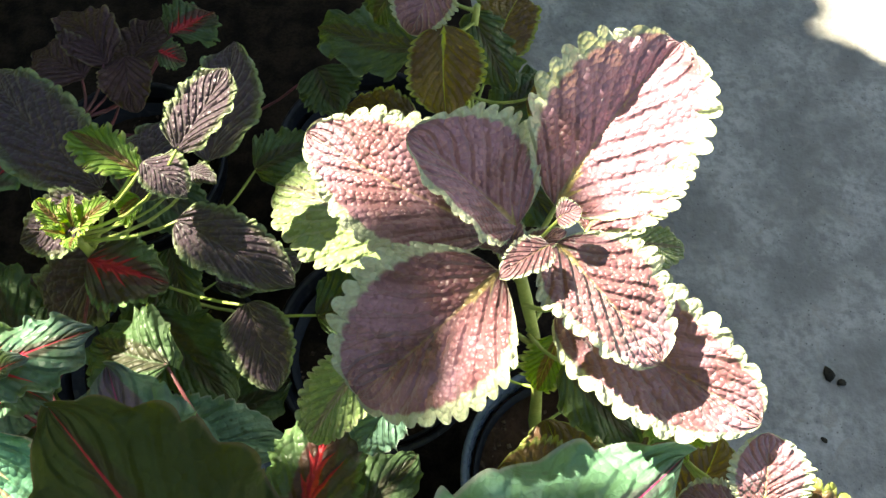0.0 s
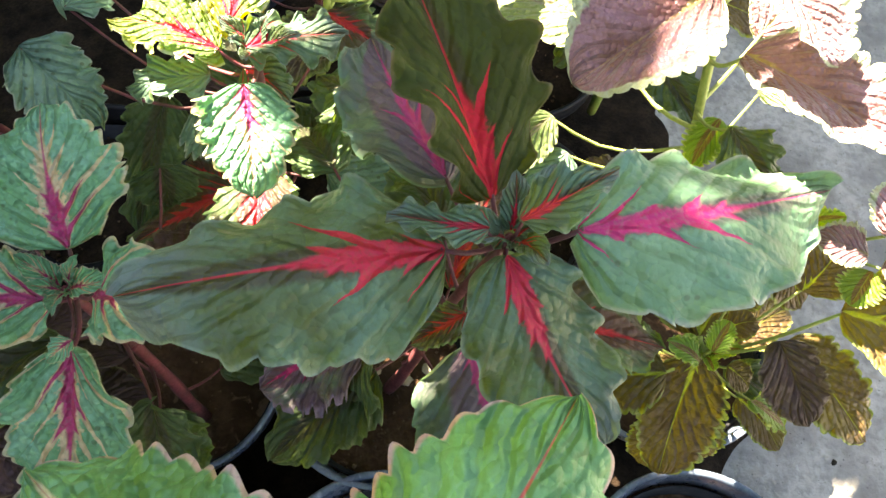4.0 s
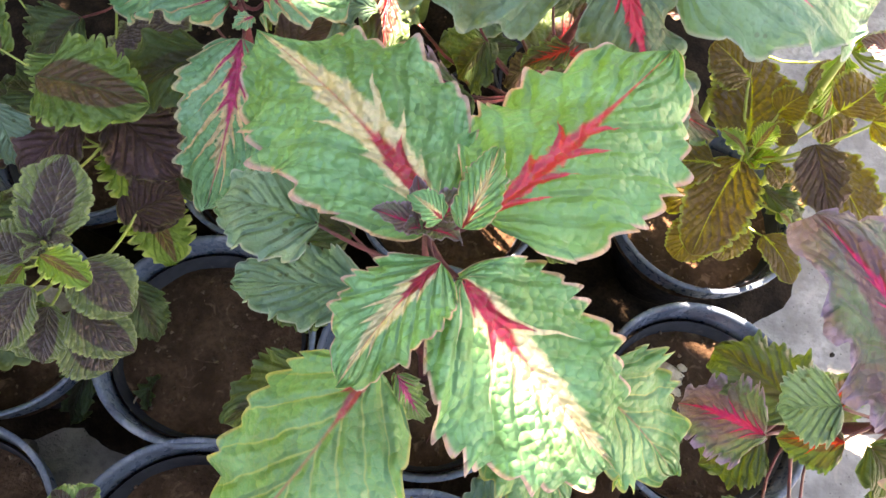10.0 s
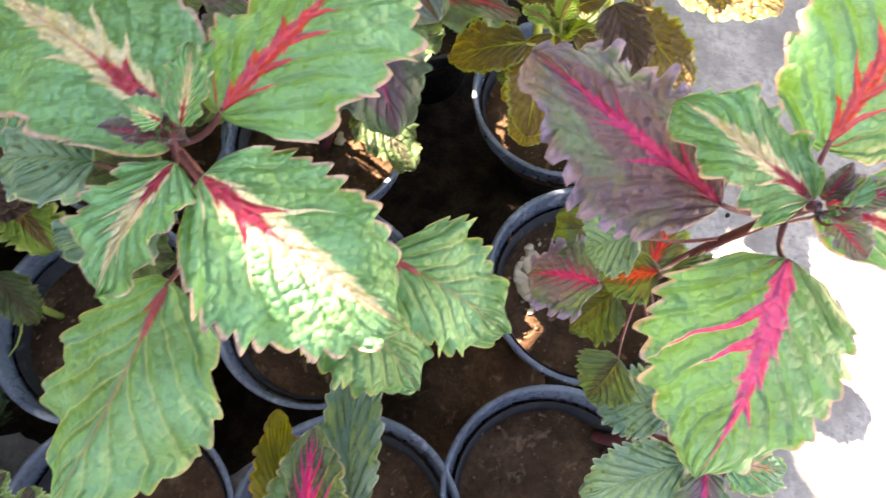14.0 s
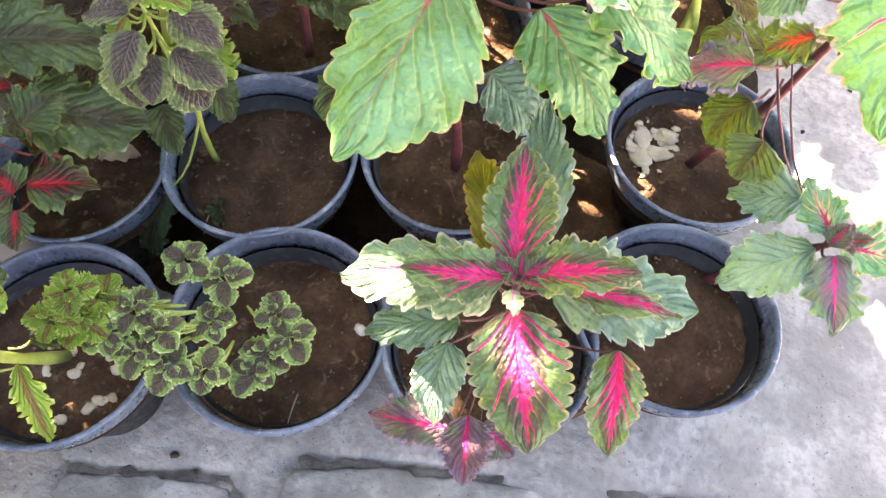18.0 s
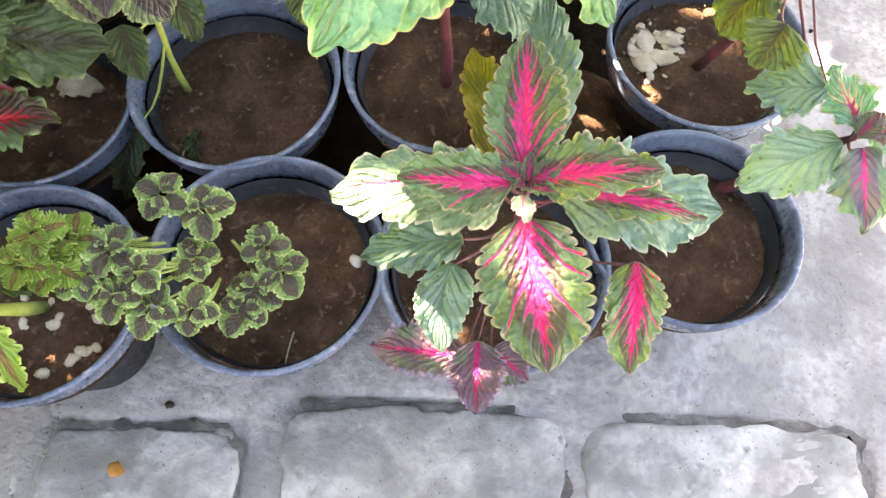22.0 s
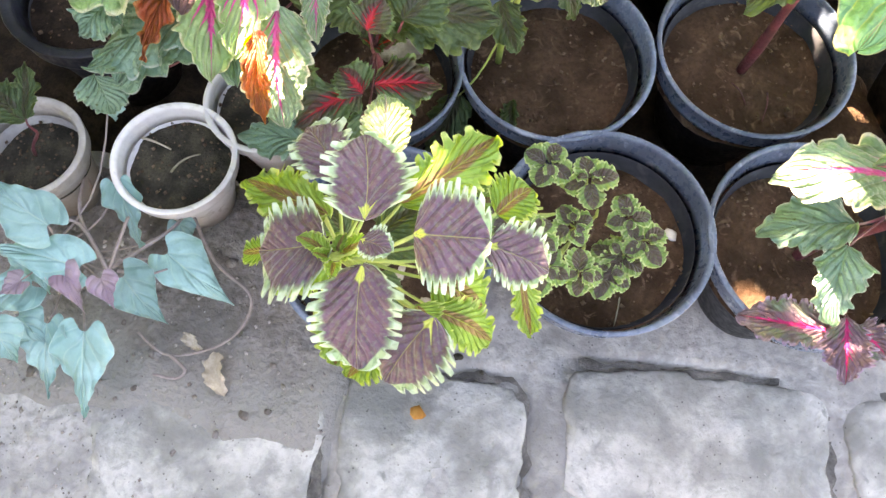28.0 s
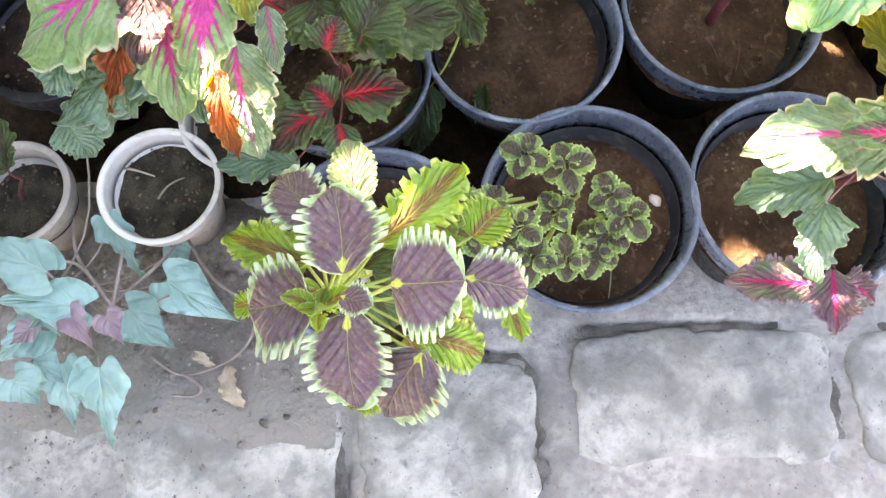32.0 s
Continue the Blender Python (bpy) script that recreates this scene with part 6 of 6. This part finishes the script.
# places to keep shaded by leaves left standing in those openings
SHADE = (((-0.138, -0.430, 0.478), 0.02), ((-0.126, -0.414, 0.475), 0.02), ((-0.252, -0.084, 0.46), 0.014), ((-0.700, -0.612, 0.12), 0.03), ((-0.667, -0.592, 0.12), 0.03), ((0.012, 0.144, 0.57), 0.028), ((-0.006, 0.100, 0.53), 0.016), ((-0.021, 0.087, 0.52), 0.014), ((0.096, -0.021, 0.16), 0.03), ((-0.143, 0.051, 0.5), 0.022), ((-0.127, 0.033, 0.5), 0.012), ((-0.161, -0.094, 0.39), 0.02), ((0.063, -0.065, 0.36), 0.03), ((0.080, -0.077, 0.36), 0.03), ((0.042, 0.024, 0.42), 0.03), ((0.056, -0.009, 0.51), 0.035), ((0.021, -0.028, 0.52), 0.025), ((-0.15, 0.06, 0.505), 0.030), ((-0.14, 0.03, 0.505), 0.025), ((-0.165, 0.085, 0.50), 0.020), ((-0.108, 0.004, 0.512), 0.024))
rays = [(Vector(p), r) for p, r in GAPS]
stops = [(Vector(p), r) for p, r in SHADE]


def off_ray(c, p):
    return ((c - p) - sun_way * (c - p).dot(sun_way)).length


hv, hf = [], []
hrnd = random.Random(77)
for layer in range(3):
    for iy in range(62):
        for iz in range(62):
            c = Vector((-1.45 + 0.07 * (layer - 1) + hrnd.uniform(-0.03, 0.03), -1.25 + 0.055 * iy + hrnd.uniform(-0.025, 0.025), 0.03 + 0.05 * iz + hrnd.uniform(-0.025, 0.025)))
            top = 3.0 - 0.36 * max(0.0, min(1.0, (c.y - 0.98) / 0.06, (1.32 - c.y) / 0.15), min(1.0, (c.y - 2.0) / 0.1)) + 0.08 * noise.noise((c.y * 2.5, 3.0, 0.0))
            if c.z > top:
                continue
            near = min(off_ray(c, p) - r for p, r in rays)
            # the foliage is finer where light comes through
            for _ in range(8 if near < 0.085 else 1):
                d = c + Vector((hrnd.uniform(-0.03, 0.03), hrnd.uniform(-0.034, 0.034), hrnd.uniform(-0.032, 0.032))) if near < 0.085 else c
                if near < 0.085 and any(off_ray(d, p) < r + 0.016 for p, r in rays) and not any(off_ray(d, p) < r for p, r in stops):
                    continue
                x = Vector((hrnd.uniform(-0.5, 0.5), hrnd.uniform(-1, 1), hrnd.uniform(-1, 0.2))).normalized()
                y = x.cross(sun_way + Vector((hrnd.uniform(-0.4, 0.4), hrnd.uniform(-0.4, 0.4), 0))).normalized()
                l, w, o = hrnd.uniform(0.05, 0.065), hrnd.uniform(0.026, 0.034), len(hv)
                if near < 0.085:
                    l, w = l * 0.46, w * 0.5
                hv += [d - x * l, d - x * l * 0.3 + y * w, d + x * l * 0.4 + y * w * 0.8, d + x * l, d + x * l * 0.4 - y * w * 0.8, d - x * l * 0.3 - y * w]
                hf += [(o, o + 1, o + 2, o + 3, o + 4, o + 5)]
# dense added leaves that keep the sun off the last four places
for p, r in stops[-4:]:
    mid = p + sun_way * ((-1.45 - p.x) / sun_way.x)
    for k in range(26):
        a, q = k * 2.4, r * math.sqrt((k + 0.5) / 26)
        side = sun_way.cross(Vector((0, 0, 1))).normalized()
        d = mid + side * q * math.cos(a) + side.cross(sun_way) * q * math.sin(a) + sun_way * hrnd.uniform(-0.05, 0.05)
        x = (side * hrnd.uniform(-1, 1) + Vector((0, 0, -1))).normalized()
        y = x.cross(sun_way).normalized()
        l, w, o = 0.028, 0.016, len(hv)
        hv += [d - x * l, d - x * l * 0.3 + y * w, d + x * l * 0.4 + y * w * 0.8, d + x * l, d + x * l * 0.4 - y * w * 0.8, d - x * l * 0.3 - y * w]
        hf += [(o, o + 1, o + 2, o + 3, o + 4, o + 5)]
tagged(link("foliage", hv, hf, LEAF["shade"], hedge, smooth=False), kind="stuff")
# second unseen hedge, added to cut sky light over the back pots
back_light_screen = empty("hedge", (-0.4, 1.5, 0.0), "added unseen hedge that cuts sky light at the back", "hedge")
bv, bf = [], []
for layer in range(2):
    for ix in range(34):
        for iz in range(46):
            c = Vector((-1.40 + 0.06 * ix + hrnd.uniform(-0.03, 0.03), 1.5 + 0.08 * layer + hrnd.uniform(-0.03, 0.03), 0.03 + 0.055 * iz + hrnd.uniform(-0.025, 0.025)))
            if c.z > (1.45 if c.x > -0.80 else 2.4) or any(off_ray(c, p) < r + 0.04 for p, r in rays):
                continue
            x = Vector((hrnd.uniform(-1, 1), hrnd.uniform(-0.5, 0.5), hrnd.uniform(-1, 0.2))).normalized()
            y = x.cross(Vector((hrnd.uniform(-0.4, 0.4), 1.0, hrnd.uniform(-0.4, 0.4)))).normalized()
            l, w, o = hrnd.uniform(0.05, 0.07), hrnd.uniform(0.03, 0.04), len(bv)
            bv += [c - x * l, c - x * l * 0.3 + y * w, c + x * l * 0.4 + y * w * 0.8, c + x * l, c + x * l * 0.4 - y * w * 0.8, c - x * l * 0.3 - y * w]
            bf += [(o, o + 1, o + 2, o + 3, o + 4, o + 5)]
tagged(link("foliage", bv, bf, LEAF["shade"], back_light_screen, smooth=False), kind="stuff")
for k in range(8):
    fx = -1.3 + 0.27 * k
    v, f = tube(bend((fx, 1.54, 0.0), (fx + chance.uniform(-0.06, 0.06), 1.54, 1.9), 0.0, 6), [0.012, 0.011, 0.01, 0.008, 0.006, 0.003], 7)
    link("trunk", v, f, VINESTEM, back_light_screen)
for k in range(12):
    fy = -1.1 + 0.29 * k
    v, f = tube(bend((-1.45, fy, 0.0), (-1.45 + chance.uniform(-0.06, 0.06), fy + chance.uniform(-0.1, 0.1), 1.9), 0.0, 6), [0.012, 0.011, 0.01, 0.008, 0.006, 0.003], 7)
    link("trunk", v, f, VINESTEM, hedge)

# ---------------------------------------------------------------- young leaves at the growing tips
crown(rose_coleus, "rose", 4, 0.022)
crown(rose_shoot, "lime", 4, 0.025)
crown(dusk_coleus, "lime", 5, 0.030)
crown(crimson_coleus, "crimson", 6, 0.042, 0.9)
crown(blush_coleus, "mint", 6, 0.034, 0.2)
crown(ember_coleus, "crimson", 5, 0.034, 0.2)
crown(green_coleus, "plum", 5, 0.030, 1.1)
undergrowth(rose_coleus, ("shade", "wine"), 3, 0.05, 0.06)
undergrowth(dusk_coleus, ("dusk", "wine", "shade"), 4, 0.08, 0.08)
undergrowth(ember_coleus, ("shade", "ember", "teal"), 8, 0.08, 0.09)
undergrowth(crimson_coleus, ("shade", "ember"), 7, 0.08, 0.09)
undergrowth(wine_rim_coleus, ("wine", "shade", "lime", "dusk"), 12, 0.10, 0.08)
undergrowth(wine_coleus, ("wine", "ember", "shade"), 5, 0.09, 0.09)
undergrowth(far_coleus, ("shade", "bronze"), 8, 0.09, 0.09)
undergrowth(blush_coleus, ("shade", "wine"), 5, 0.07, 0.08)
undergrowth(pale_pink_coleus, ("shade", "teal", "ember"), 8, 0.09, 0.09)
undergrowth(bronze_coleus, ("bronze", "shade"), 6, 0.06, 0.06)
crown(dusk_rim_coleus, "limerim", 5, 0.030)
crown(bronze_coleus, "lime", 6, 0.026)
crown(plum_coleus, "plum", 5, 0.036, 0.2)
crown(small_plum_coleus, "plum", 5, 0.026)
crown(pink_coleus, "hotpink", 5, 0.030, 0.7)
crown(purple_coleus, "lime", 5, 0.022, 0.4)
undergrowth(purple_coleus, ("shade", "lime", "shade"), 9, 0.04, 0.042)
crown(pale_pink_coleus, "blush", 5, 0.04)
crown(ember_dark_coleus, "ember", 5, 0.03)
